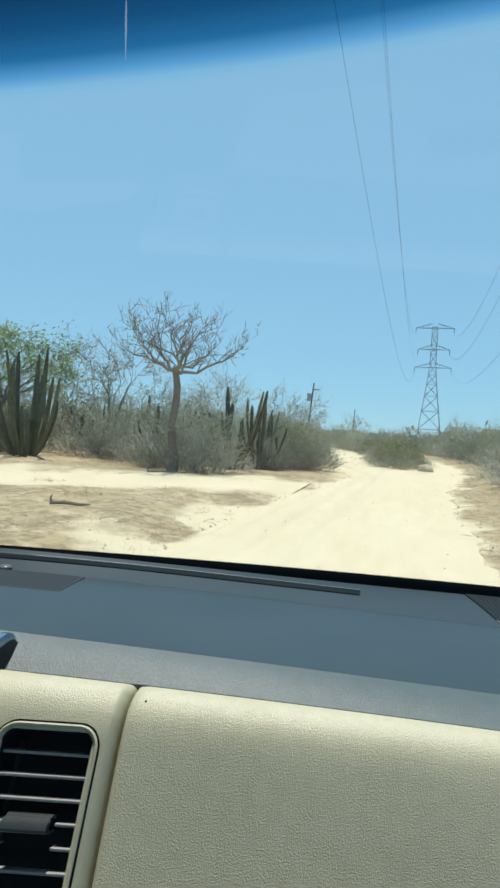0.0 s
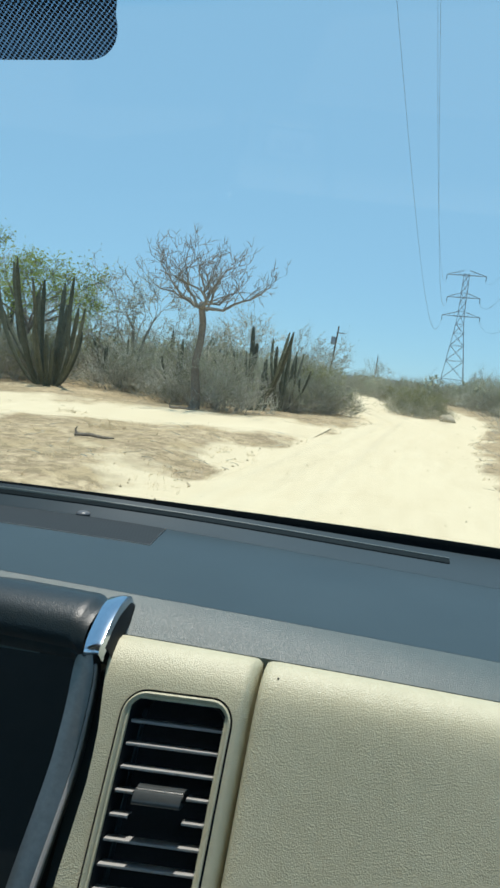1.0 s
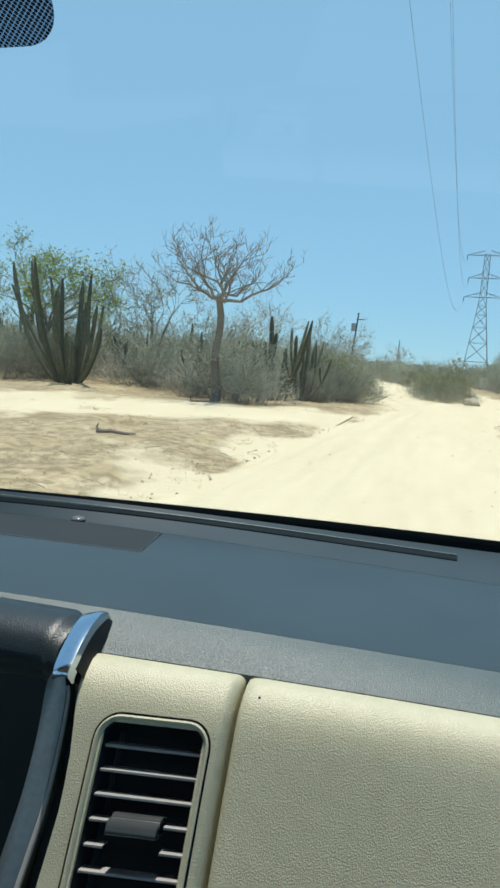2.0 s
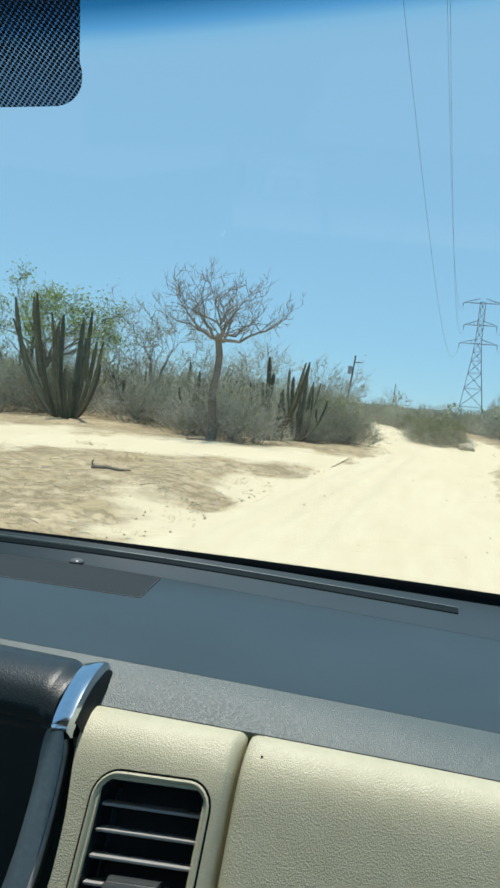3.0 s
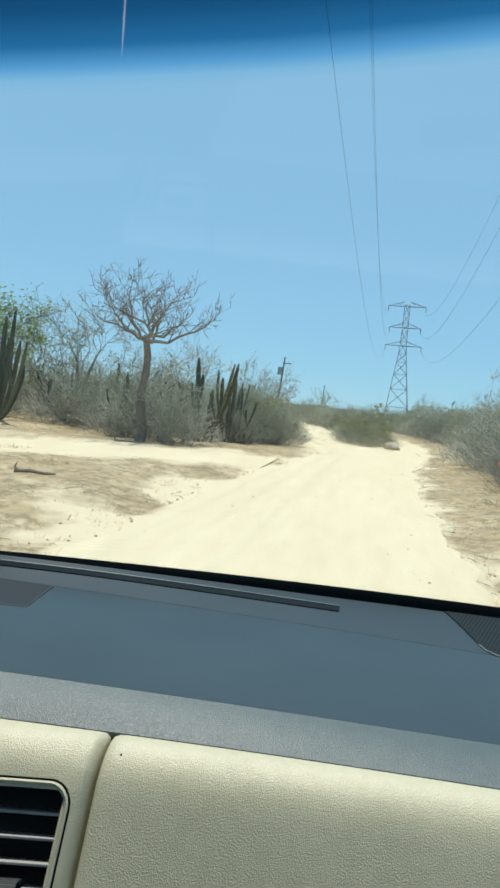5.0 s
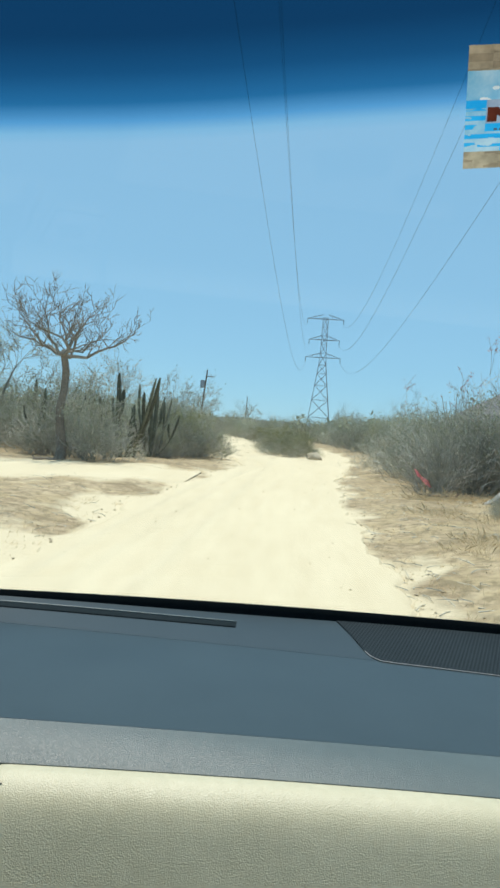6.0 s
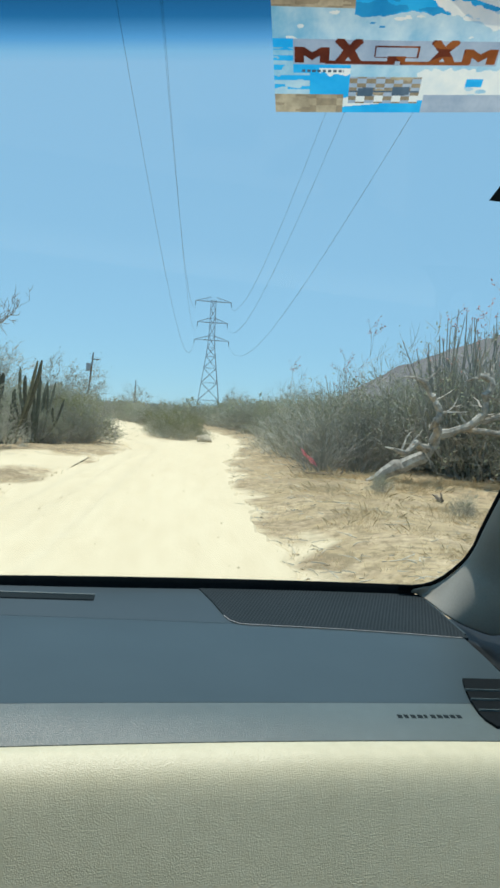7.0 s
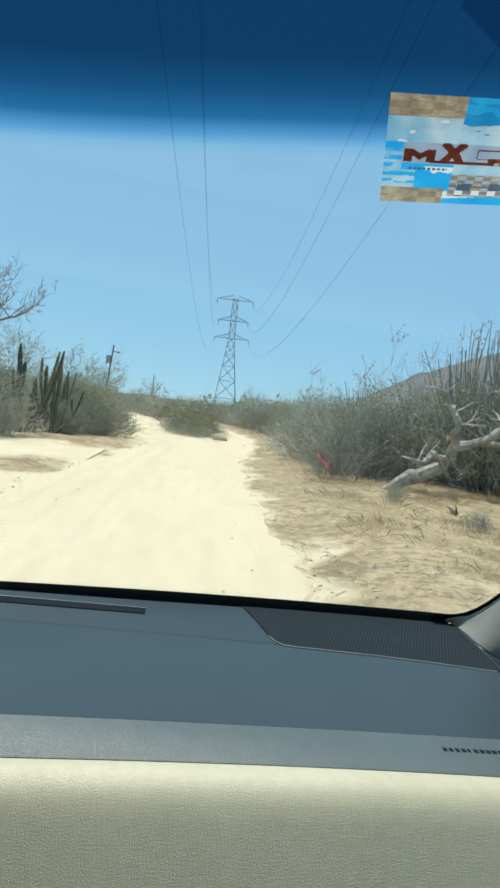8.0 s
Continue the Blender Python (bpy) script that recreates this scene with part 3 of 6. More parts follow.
def shrub(seed, height, width, stems, twig, leaf, per=2, lsize=0.05, kids=3, label="", category="shrub", upright=0.3, thick=0.02, bare_top=0.0, fill=900, bloom=False):
    """A many-stemmed shrub at the origin: branches and small leaves."""
    rng = random.Random(seed)
    top = thing("shrub", (0, 0, 0), label, category, "roadside shrubs")
    verts, faces, tips = [], [], []
    for k in range(stems):
        a = rng.uniform(0, 2 * math.pi)
        lean = rng.uniform(0.1, 1.0) * width / height
        d = Vector((math.cos(a) * lean, math.sin(a) * lean, 1)).normalized()
        p = Vector((math.cos(a), math.sin(a), 0)) * rng.uniform(0, 0.16) * width
        p.z = -0.15
        grow(verts, faces, tips, rng, p, d, height * rng.uniform(0.4, 0.62), thick * rng.uniform(0.7, 1.2), 3, kids, 0.2, upright, 0.62)
    lobes = []
    for k in range(8):
        a, r = 2.4 * k + rng.uniform(-0.4, 0.4), rng.uniform(0.25, 0.62)
        lobes.append((a, r, rng.uniform(0.40, 0.92) * (1.15 - 0.6 * r), rng.uniform(0.16, 0.34)))
    for k in range(fill):
        b, reach, tall, size = rng.choice(lobes)
        p = Vector((math.cos(b) * reach + rng.gauss(0, size), math.sin(b) * reach + rng.gauss(0, size), 0)) * width * 0.8
        a, r = math.atan2(p.y, p.x), min(1.0, p.length / width)
        zz = height * tall * (1 - 0.55 * min(1.0, (p - Vector((math.cos(b), math.sin(b), 0)) * reach * width * 0.8).length / (width * size * 1.6))) * rng.random() ** 0.7
        p.z = max(0.02, zz)
        d = Vector((math.cos(a) * r + rng.gauss(0, 0.5), math.sin(a) * r + rng.gauss(0, 0.5), rng.uniform(-0.1, 1.3))).normalized()
        l = rng.uniform(0.2, 0.55)
        add_tube(verts, faces, [p, p + d * l * 0.55 + Vector((rng.gauss(0, 0.03), rng.gauss(0, 0.03), rng.gauss(0, 0.03))), p + d * l], [0.008, 0.006, 0.003], 3)
        if k % 2:
            tips.append((p + d * l * 0.7, d))
    tagged(put("branches", mesh_of("branches", verts, faces, twig), top), kind="stuff")
    verts, faces, spare = [], [], []
    for k in range(16):
        a = rng.uniform(0, 6.283)
        lean = rng.uniform(0.5, 1.5) * width / height
        d = Vector((math.cos(a) * lean, math.sin(a) * lean, 1)).normalized()
        p = Vector((math.cos(a), math.sin(a), 0)) * rng.uniform(0.15, 0.45) * width
        p.z = -0.05
        grow(verts, faces, spare, rng, p, d, height * rng.uniform(0.25, 0.55), thick * rng.uniform(0.7, 1.1), 2, 2, 0.34, 0.1, 0.6)
    tagged(put("dead_stems", mesh_of("dead_stems", verts, faces, PALE), top), "bleached dead stems", kind="stuff")
    if per:
        lim = height * (1 - bare_top)
        lv, lf = leaf_cloud([q for q in tips if q[0].z < lim], rng, per, 0.09, lsize)
        put("leaves", mesh_of("leaves", lv, lf, leaf), top)
    if bloom:
        ends = sorted((q for q in tips), key=lambda q: -q[0].z)[:14]
        bv, bf = leaf_cloud(ends, rng, 5, 0.03, 0.026)
        put("blossoms", mesh_of("blossoms", bv, bf, FLOWER), top, "faded red blossoms")
    return top


def bare_tree(seed, height, crown, twig, leaf=None, per=0, label="", lsize=0.05, fork=0.42, limbs=8):
    rng = random.Random(seed)
    top = thing("tree", (0, 0, 0), label, "tree", "desert trees")
    verts, faces = [], []
    p, d, pts = Vector((0, 0, -0.2)), Vector((0.05, 0, 1)), []
    h = height * fork
    for i in range(5):
        pts.append(Vector((0.18 * math.sin(i * 1.3 + seed), 0.14 * math.cos(i * 1.1 + seed) - 0.14, -0.2 + (h + 0.2) * i / 4)))
    r0 = 0.021 * height
    add_tube(verts, faces, pts, [r0 * 1.35, r0, r0 * 0.85, r0 * 0.75, r0 * 0.7], 8, True)
    put("trunk", mesh_of("trunk", verts, faces, BARK, True), top)
    verts, faces, tips = [], [], []
    for k in range(limbs):
        a = 2 * math.pi * (k + rng.uniform(-0.3, 0.3)) / limbs
        out = crown / (height - h) * rng.uniform(0.35, 0.95)
        d = Vector((math.cos(a) * out, math.sin(a) * out, 1)).normalized()
        grow(verts, faces, tips, rng, pts[-1] - Vector((0, 0, rng.uniform(0, 0.3))), d, (height - h) * 0.66, r0 * 0.5, 4, 3, 0.30, 0.06, 0.62, 5, 0.011)
    put("crown", mesh_of("crown", verts, faces, twig), top)
    if per and leaf:
        lv, lf = leaf_cloud(tips, rng, per, 0.16, lsize)
        put("leaves", mesh_of("leaves", lv, lf, leaf), top)
    return top


def umbrella_tree(seed, height, crown, label):
    """A slim trunk that parts into crooked boughs, which spread low and rise into a rounded crown of fine twigs."""
    rng = random.Random(seed)
    top = thing("tree", (0, 0, 0), label, "tree", "desert trees")
    h = height * 0.62
    pts = [Vector((0.07 * math.sin(i * 1.7), 0.06 * math.cos(i * 1.3), -0.2 + (h + 0.2) * i / 6)) for i in range(7)]
    verts, faces = [], []
    add_tube(verts, faces, pts, [0.20, 0.15, 0.13, 0.12, 0.11, 0.11, 0.10], 9, True)
    put("trunk", mesh_of("trunk", verts, faces, BARK, True), top)
    verts, faces, tips = [], [], []
    limbs = 9
    for k in range(limbs):
        a = 2 * math.pi * (k + rng.uniform(-0.35, 0.35)) / limbs
        u0 = (k % 3) / 2
        reach = crown * (0.95 - 0.6 * u0) * rng.uniform(0.85, 1.1)
        rise = (height - h) * (0.40 + 0.30 * u0) * rng.uniform(0.9, 1.1)
        bough, rad = [], []
        for i in range(8):
            u = i / 7
            b = a + 0.3 * math.sin(u * 5.0 + k)
            bough.append(pts[-1] + Vector((math.cos(b) * reach * u ** 0.85, math.sin(b) * reach * u ** 0.85, rise * u ** 1.5 - 0.1)) + Vector((rng.gauss(0, 0.05), rng.gauss(0, 0.05), rng.gauss(0, 0.05))) * min(1, i))
            rad.append(0.058 * (1 - 0.75 * u))
        add_tube(verts, faces, bough, rad, 5)
        for i in range(2, 8):
            for _ in range(2 if i > 3 else 1):
                d = (Vector((math.cos(a), math.sin(a), 0)) * 0.35 + Vector((rng.uniform(-1, 1), rng.uniform(-1, 1), rng.uniform(0.3, 1.3)))).normalized()
                grow(verts, faces, tips, rng, bough[i], d, crown * rng.uniform(0.22, 0.36), rad[i] * 0.62, 2, 3, 0.38, 0.14, 0.62, 4, 0.009)
    put("crown", mesh_of("crown", verts, faces, BOUGH), top)
    return top


def column(rng, p, d, length, r, bend):
    """One ribbed cactus stem that leans out, then rises."""
    verts, faces, n, ribs = [], [], 9, 9
    pts = []
    for i in range(n):
        u = i / (n - 1)
        pts.append(p.copy())
        d = (d * (1 - bend) + Vector((0, 0, 1)) * bend + Vector((rng.uniform(-1, 1), rng.uniform(-1, 1), 0)) * 0.03).normalized()
        p = p + d * length / (n - 1)
    sides = ribs * 2
    for i, q in enumerate(pts):
        u = i / (n - 1)
        w = r * (0.8 + 0.35 * math.sin(u * 2.6)) * (1 if u < 0.93 else 0.45)
        for k in range(sides):
            a = 2 * math.pi * k / sides
            s = w * (1.0 if k % 2 else 0.8)
            verts.append(q + Vector((math.cos(a) * s, math.sin(a) * s, 0)))
    for i in range(n - 1):
        for k in range(sides):
            m = (k + 1) % sides
            faces.append((i * sides + k, i * sides + m, (i + 1) * sides + m, (i + 1) * sides + k))
    faces.append(tuple((n - 1) * sides + k for k in range(sides)))
    return verts, faces


def cactus(seed, height, spread, stems, label):
    """Ribbed columns that leave one crowded foot, bend upright at uneven heights, and here and there fork."""
    rng = random.Random(seed)
    top = thing("cactus", (0, 0, 0), label, "cactus", "column cacti")
    for k in range(stems):
        a = 2 * math.pi * (k + rng.uniform(-0.5, 0.5)) / stems
        out = rng.uniform(0.1, 1.0) * spread / height * 1.6
        d = Vector((math.cos(a) * out * 1.5, math.sin(a) * out * 1.5, rng.uniform(0.5, 1.0))).normalized()
        foot = rng.uniform(0.08, 0.42) * min(1.0, stems / 20)
        p = Vector((math.cos(a) * foot, math.sin(a) * foot, -0.1))
        tall, wide = height * rng.uniform(0.35, 1.08), rng.uniform(0.048, 0.078)
        v, f = column(rng, p, d, tall, wide, rng.uniform(0.07, 0.22))
        if rng.random() < 0.45:
            q = sum((v[4 * 18 + n] for n in range(18)), Vector()) / 18
            side = rng.uniform(0, 6.283)
            w, g = column(rng, q, Vector((math.cos(side), math.sin(side), 0.5)).normalized(), tall * rng.uniform(0.25, 0.45), wide * 0.85, rng.uniform(0.35, 0.5))
            g = [tuple(n + len(v) for n in face) for face in g]
            v, f = v + w, f + g
        put("stem", mesh_of("stem", v, f, CACTUS), top)
    return top


def stand(ob, x, y, turn=0.0, size=1.0):
    """A pose on the ground."""
    return Matrix.Translation((x, y, lie(x, y))) @ Matrix.Rotation(turn, 4, "Z") @ Matrix.Scale(size, 4)


def set_at(ob, x, y, turn=0.0, size=1.0):
    ob.matrix_basis = stand(ob, x, y, turn, size)
    return ob


def copy_at(ob, x, y, turn, size):
    c = copy_thing(ob, stand(ob, x, y, turn, 1.0))
    c.scale = (size, size, size)
    return c


rng = random.Random(5)
GREY = "leafless grey-brown thorn shrub on dry soil"
OLIVE = "dusty olive-leaved desert shrub on dry soil"
greys = [shrub(11 + k, 2.6 + 0.2 * k, 2.2, 15, TWIG, LEAFG, per=3, lsize=0.036, label=GREY, bare_top=0.18) for k in range(3)]
olives = [shrub(31 + k, 2.4, 2.2, 13, TWIG, LEAFO if k else LEAFG, per=4, lsize=0.042, label=OLIVE, bare_top=0.12) for k in range(2)]
ocotillo = shrub(51, 3.0, 1.6, 22, TWIG, LEAFG, per=1, lsize=0.035, kids=2, label="tall wand-stemmed desert shrub with bare upright stems", upright=0.55, thick=0.022, fill=350, bloom=True)
for k, (ob, x, y, s) in enumerate((
        (greys[0], 5.6, 19.8, 1.05), (greys[1], 8.1, 17.6, 1.15), (greys[2], 9.2, 16.0, 1.2), (olives[0], 5.0, 20.5, 1.0), (olives[1], 6.9, 31.5, 1.0), (ocotillo, 4.3, 19.0, 0.95))):
    set_at(ob, x, y, k * 1.1)
    ob.scale = (s, s, s)

# the shrub row beside the road on the passenger's side, back to the bend
for x, y, kind, s in (
        (4.3, 23.5, 1, 0.9), (4.6, 26.5, 0, 0.9), (5.8, 30.0, 2, 0.95), (7.1, 19.0, 1, 1.15), (7.6, 20.5, 2, 1.15), (6.3, 24.0, 0, 1.1), (9.6, 17.0, 0, 1.2), (8.9, 12.6, 1, 1.1),
        (7.0, 28.0, 1, 1.1), (9.5, 24.0, 2, 1.2), (5.9, 36.0, 0, 0.85), (6.6, 34.0, 1, 1.0), (5.9, 42.0, 2, 0.9), (7.2, 41.0, 0, 1.1), (5.4, 50.0, 1, 1.0), (7.6, 49.0, 2, 1.1),
        (11.0, 20.5, 1, 1.25), (12.5, 17.5, 2, 1.2), (11.5, 28.0, 0, 1.2), (8.5, 33.0, 2, 1.15), (4.6, 60.0, 0, 0.9), (6.8, 58.0, 1, 1.1), (10.5, 13.0, 2, 1.15), (7.9, 10.8, 0, 0.9)):
    copy_at(greys[kind], x, y, rng.uniform(0, 6.3), s)
for x, y, s in ((5.6, 22.0, 0.8), (8.0, 18.0, 1.0), (6.2, 30.0, 1.0), (10.5, 22.5, 1.1), (6.6, 38.0, 0.9), (13.0, 24.0, 1.2), (6.9, 46.0, 1.1)):
    copy_at(olives[int(x * 10) % 2], x, y, rng.uniform(0, 6.3), s)
for x, y, s in ((6.9, 18.6, 1.3), (9.4, 19.2, 1.45), (11.0, 15.5, 1.15), (3.9, 17.6, 0.8), (5.0, 18.4, 0.95), (7.9, 17.2, 1.45)):
    copy_at(ocotillo, x, y, rng.uniform(0, 6.3), s)

# a tall clump of pale wands over the fallen tree


def wand_shrub(seed, height, count):
    """Straight thorny wands fanning from one base, tufted along their length, with faded red tips."""
    rng = random.Random(seed)
    top = thing("wand_shrub", (0, 0, 0), "tall clump of upright thorny wands with faded red tips", "shrub", "roadside shrubs")
    verts, faces, tips, ends = [], [], [], []
    for k in range(count):
        a, lean = rng.uniform(0, 6.283), abs(rng.gauss(0, 0.26))
        d = Vector((math.cos(a) * lean, math.sin(a) * lean, 1)).normalized()
        p = Vector((math.cos(a), math.sin(a), 0)) * rng.uniform(0.0, 0.28) + Vector((0, 0, -0.1))
        length, pts = height * rng.uniform(0.55, 1.05), []
        for i in range(7):
            pts.append(p.copy())
            d = (d + Vector((rng.gauss(0, 0.045), rng.gauss(0, 0.045), 0.035))).normalized()
            p = p + d * length / 6
        r = rng.uniform(0.020, 0.034)
        add_tube(verts, faces, pts, [r * (1 - 0.11 * i) for i in range(7)], 4)
        ends.append((pts[-1], d))
        for i in range(1, 7):
            for _ in range(2):
                tips.append((pts[i - 1].lerp(pts[i], rng.random()), d))
        if k % 3 == 0:
            grow(verts, faces, tips, rng, pts[1], (d + Vector((rng.uniform(-1, 1), rng.uniform(-1, 1), 0.2))).normalized(), length * 0.35, r * 0.6, 2, 3, 0.35, 0.2, 0.6)
    put("stems", mesh_of("stems", verts, faces, WAND), top)
    lv, lf = leaf_cloud(tips, rng, 2, 0.03, 0.022)
    put("leaves", mesh_of("leaves", lv, lf, LEAFG), top)
    bv, bf = leaf_cloud(ends[::3], rng, 6, 0.03, 0.03)
    put("blossoms", mesh_of("blossoms", bv, bf, FLOWER), top, "faded red blossoms")
    return top


wands = wand_shrub(63, 3.7, 64)
set_at(wands, 7.5, 17.6, 0.4)
wands.scale = (1.2, 1.2, 1.2)
copy_at(wands, 8.9, 17.9, 2.0, 1.2)
copy_at(wands, 5.4, 21.2, 4.0, 0.8)
for x, y, k, s in ((5.0, 21.6, 0, 0.9), (6.6, 20.2, 1, 0.9), (7.4, 22.5, 1, 1.1), (5.0, 27.6, 0, 0.8), (9.0, 15.0, 0, 0.9), (5.7, 33.5, 1, 0.75), (10.4, 18.6, 1, 1.15)):
    copy_at(olives[k], x, y, x * 3.0, s)

# the shrub island in the fork
for x, y, s in ((0.2, 36.6, 0.58), (-0.7, 38.0, 0.58), (1.0, 38.2, 0.56), (0.2, 40.0, 0.76), (-0.9, 41.4, 0.7), (0.9, 42.0, 0.66), (0.0, 45.0, 0.74), (-1.0, 52.0, 0.74)):
    copy_at(olives[1], x, y, rng.uniform(0, 6.3), s)

# the driver's side: a bare spreading tree, cacti and thorn scrub beyond the side track
tree_a = umbrella_tree(3, 5.15, 2.15, "leafless tree with a slim trunk and a rounded spreading crown")
set_at(tree_a, -6.75, 19.8, 0.4)
tree_b = bare_tree(8, 4.9, 3.4, BOUGH, LEAFY, 5, label="spreading tree with fresh green leaves in its crown", lsize=0.065, fork=0.4)
set_at(tree_b, -15.2, 23.6, 1.0)
tree_c = bare_tree(12, 4.6, 3.4, TWIG, LEAFG, 1, label="low grey thorn tree with fine bare twigs", fork=0.3)
set_at(tree_c, -5.6, 32.4, 2.0)
tree_c.scale = (0.72, 0.72, 0.72)
big_cactus = cactus(4, 4.1, 2.2, 22, "many-stemmed organ-pipe cactus with dark green ribbed columns")
set_at(big_cactus, -12.1, 20.4, 0.0)
dark_shrub = shrub(71, 2.6, 2.3, 13, BOUGH, LEAFO, per=3, lsize=0.04, label="dark brown thorn shrub with dull olive leaves", bare_top=0.2)
set_at(dark_shrub, -9.4, 26.2, 0.7)
small_cactus = cactus(9, 3.3, 1.5, 12, "clump of upright ribbed column cacti")
set_at(small_cactus, -5.7, 23.6, 0.0)
for x, y, s, a in ((-11.9, 31.5, 0.95, 1.0), (-17.4, 25.4, 1.0, 3.0), (-10.9, 23.4, 0.62, 4.0), (-8.1, 22.2, 0.72, 1.3), (-5.0, 24.4, 0.8, 2.2)):
    copy_at(small_cactus, x, y, a, s)
for x, y, s, a in ((-11.4, 25.6, 0.95, 0.6), (-8.9, 24.6, 0.62, 2.6), (-14.8, 29.2, 1.0, 4.4), (-9.6, 35.9, 0.9, 1.0), (-18.6, 27.6, 1.05, 3.0), (-12.3, 44.9, 0.9, 5.0), (-8.6, 60.3, 0.8, 2.2), (-5.4, 88.3, 0.9, 0.4), (6.4, 77.0, 0.8, 1.4), (10.4, 60.0, 0.85, 2.6), (-8.2, 47.0, 0.65, 3.3)):
    copy_at(tree_c, x, y, a, s)
for x, y, kind, s in (
        (-5.9, 20.9, 1, 0.8), (-6.9, 21.4, 1, 1.05), (-7.9, 21.3, 0, 0.62), (-6.6, 24.6, 2, 0.75), (-8.2, 23.2, 2, 0.8), (-9.5, 23.0, 0, 0.75), (-10.6, 22.5, 1, 0.8), (-13.6, 21.6, 2, 0.9), (-15.0, 20.4, 0, 0.9),
        (-4.4, 25.6, 0, 0.72), (-3.6, 26.6, 1, 0.62), (-5.2, 27.0, 2, 0.8), (-4.2, 28.6, 0, 0.85), (-3.2, 29.6, 2, 0.6), (-4.9, 31.0, 1, 1.0), (-7.2, 29.9, 0, 1.0), (-8.6, 28.4, 2, 1.0),
        (-10.2, 27.2, 1, 1.0), (-11.8, 28.3, 0, 1.05), (-13.2, 27.2, 2, 1.1), (-15.9, 26.0, 1, 1.15), (-17.2, 23.2, 0, 1.1), (-19.0, 24.6, 2, 1.2), (-5.9, 34.0, 2, 1.0), (-4.6, 36.6, 0, 0.85),
        (-7.4, 35.4, 1, 1.1), (-9.2, 33.0, 0, 1.1), (-10.9, 34.6, 2, 1.1), (-13.4, 32.6, 1, 1.15), (-15.8, 33.0, 0, 1.2), (-18.2, 31.0, 1, 1.2), (-5.6, 41.0, 1, 0.95), (-7.3, 43.4, 2, 1.0),
        (-9.6, 41.5, 0, 1.1), (-6.9, 50.5, 1, 0.95), (-9.0, 53.0, 2, 1.1), (-20.6, 28.0, 0, 1.2), (-16.4, 18.6, 1, 0.9), (-7.6, 62.0, 0, 1.0), (-6.2, 56.0, 2, 0.8), (-21.5, 22.0, 2, 1.1)):
    copy_at(dark_shrub if kind == 2 else greys[kind], min(x, along(LEFT_EDGE, y) - (0.9 if y < 26 else 1.9)), y, rng.uniform(0, 6.3), s)
for x, y, s in ((-4.6, 24.7, 0.62), (-4.1, 27.2, 0.85), (-3.4, 28.6, 0.7), (-5.6, 29.2, 1.0), (-10.6, 24.2, 0.75), (-14.2, 23.0, 0.9), (-6.6, 31.9, 1.0), (-8.0, 38.6, 1.0), (-9.2, 47.3, 1.0), (-6.4, 45.6, 0.8), (-16.6, 21.6, 0.8)):
    copy_at(olives[int(-x * 10) % 2], x, y, rng.uniform(0, 6.3), s)
for x, y, kind, s in (
        (6.3, 54.0, 1, 1.2), (8.5, 62.0, 0, 1.25), (5.4, 66.0, 2, 1.15), (7.4, 70.0, 1, 1.3), (4.4, 75.0, 0, 1.15), (6.2, 80.0, 2, 1.3), (3.2, 84.0, 1, 1.15), (5.4, 90.0, 0, 1.35),
        (2.0, 94.0, 2, 1.2), (8.8, 78.0, 1, 1.35), (10.6, 68.0, 2, 1.3), (12.4, 56.0, 0, 1.3), (10.8, 46.0, 1, 1.25), (12.6, 38.0, 2, 1.3), (14.0, 47.0, 0, 1.3), (9.6, 39.0, 1, 1.2),
        (-9.6, 66.0, 0, 1.1), (-11.6, 71.0, 2, 1.2), (-14.6, 78.0, 1, 1.3), (-12.6, 60.0, 1, 1.2), (-3.6, 72.0, 2, 0.95), (-4.6, 80.0, 0, 1.1), (-6.6, 84.0, 1, 1.1), (-7.8, 92.0, 2, 1.3),
        (-2.2, 66.0, 1, 0.8), (-9.8, 97.0, 0, 1.35), (-3.4, 100.0, 0, 1.3), (-0.6, 104.0, 1, 1.3), (-13.0, 106.0, 2, 1.35)):
    copy_at(greys[kind], x, y, rng.uniform(0, 6.3), s)
for x, y, s in ((9.0, 54.0, 1.2), (3.9, 70.0, 1.0), (6.0, 74.0, 1.25), (7.6, 86.0, 1.3), (-5.2, 76.0, 0.95), (-2.6, 61.0, 0.7), (-10.4, 62.0, 1.0), (0.6, 97.0, 1.2), (11.2, 51.0, 1.2), (-6.0, 98.0, 1.2)):
    copy_at(olives[int(y) % 2], x, y, rng.uniform(0, 6.3), s)


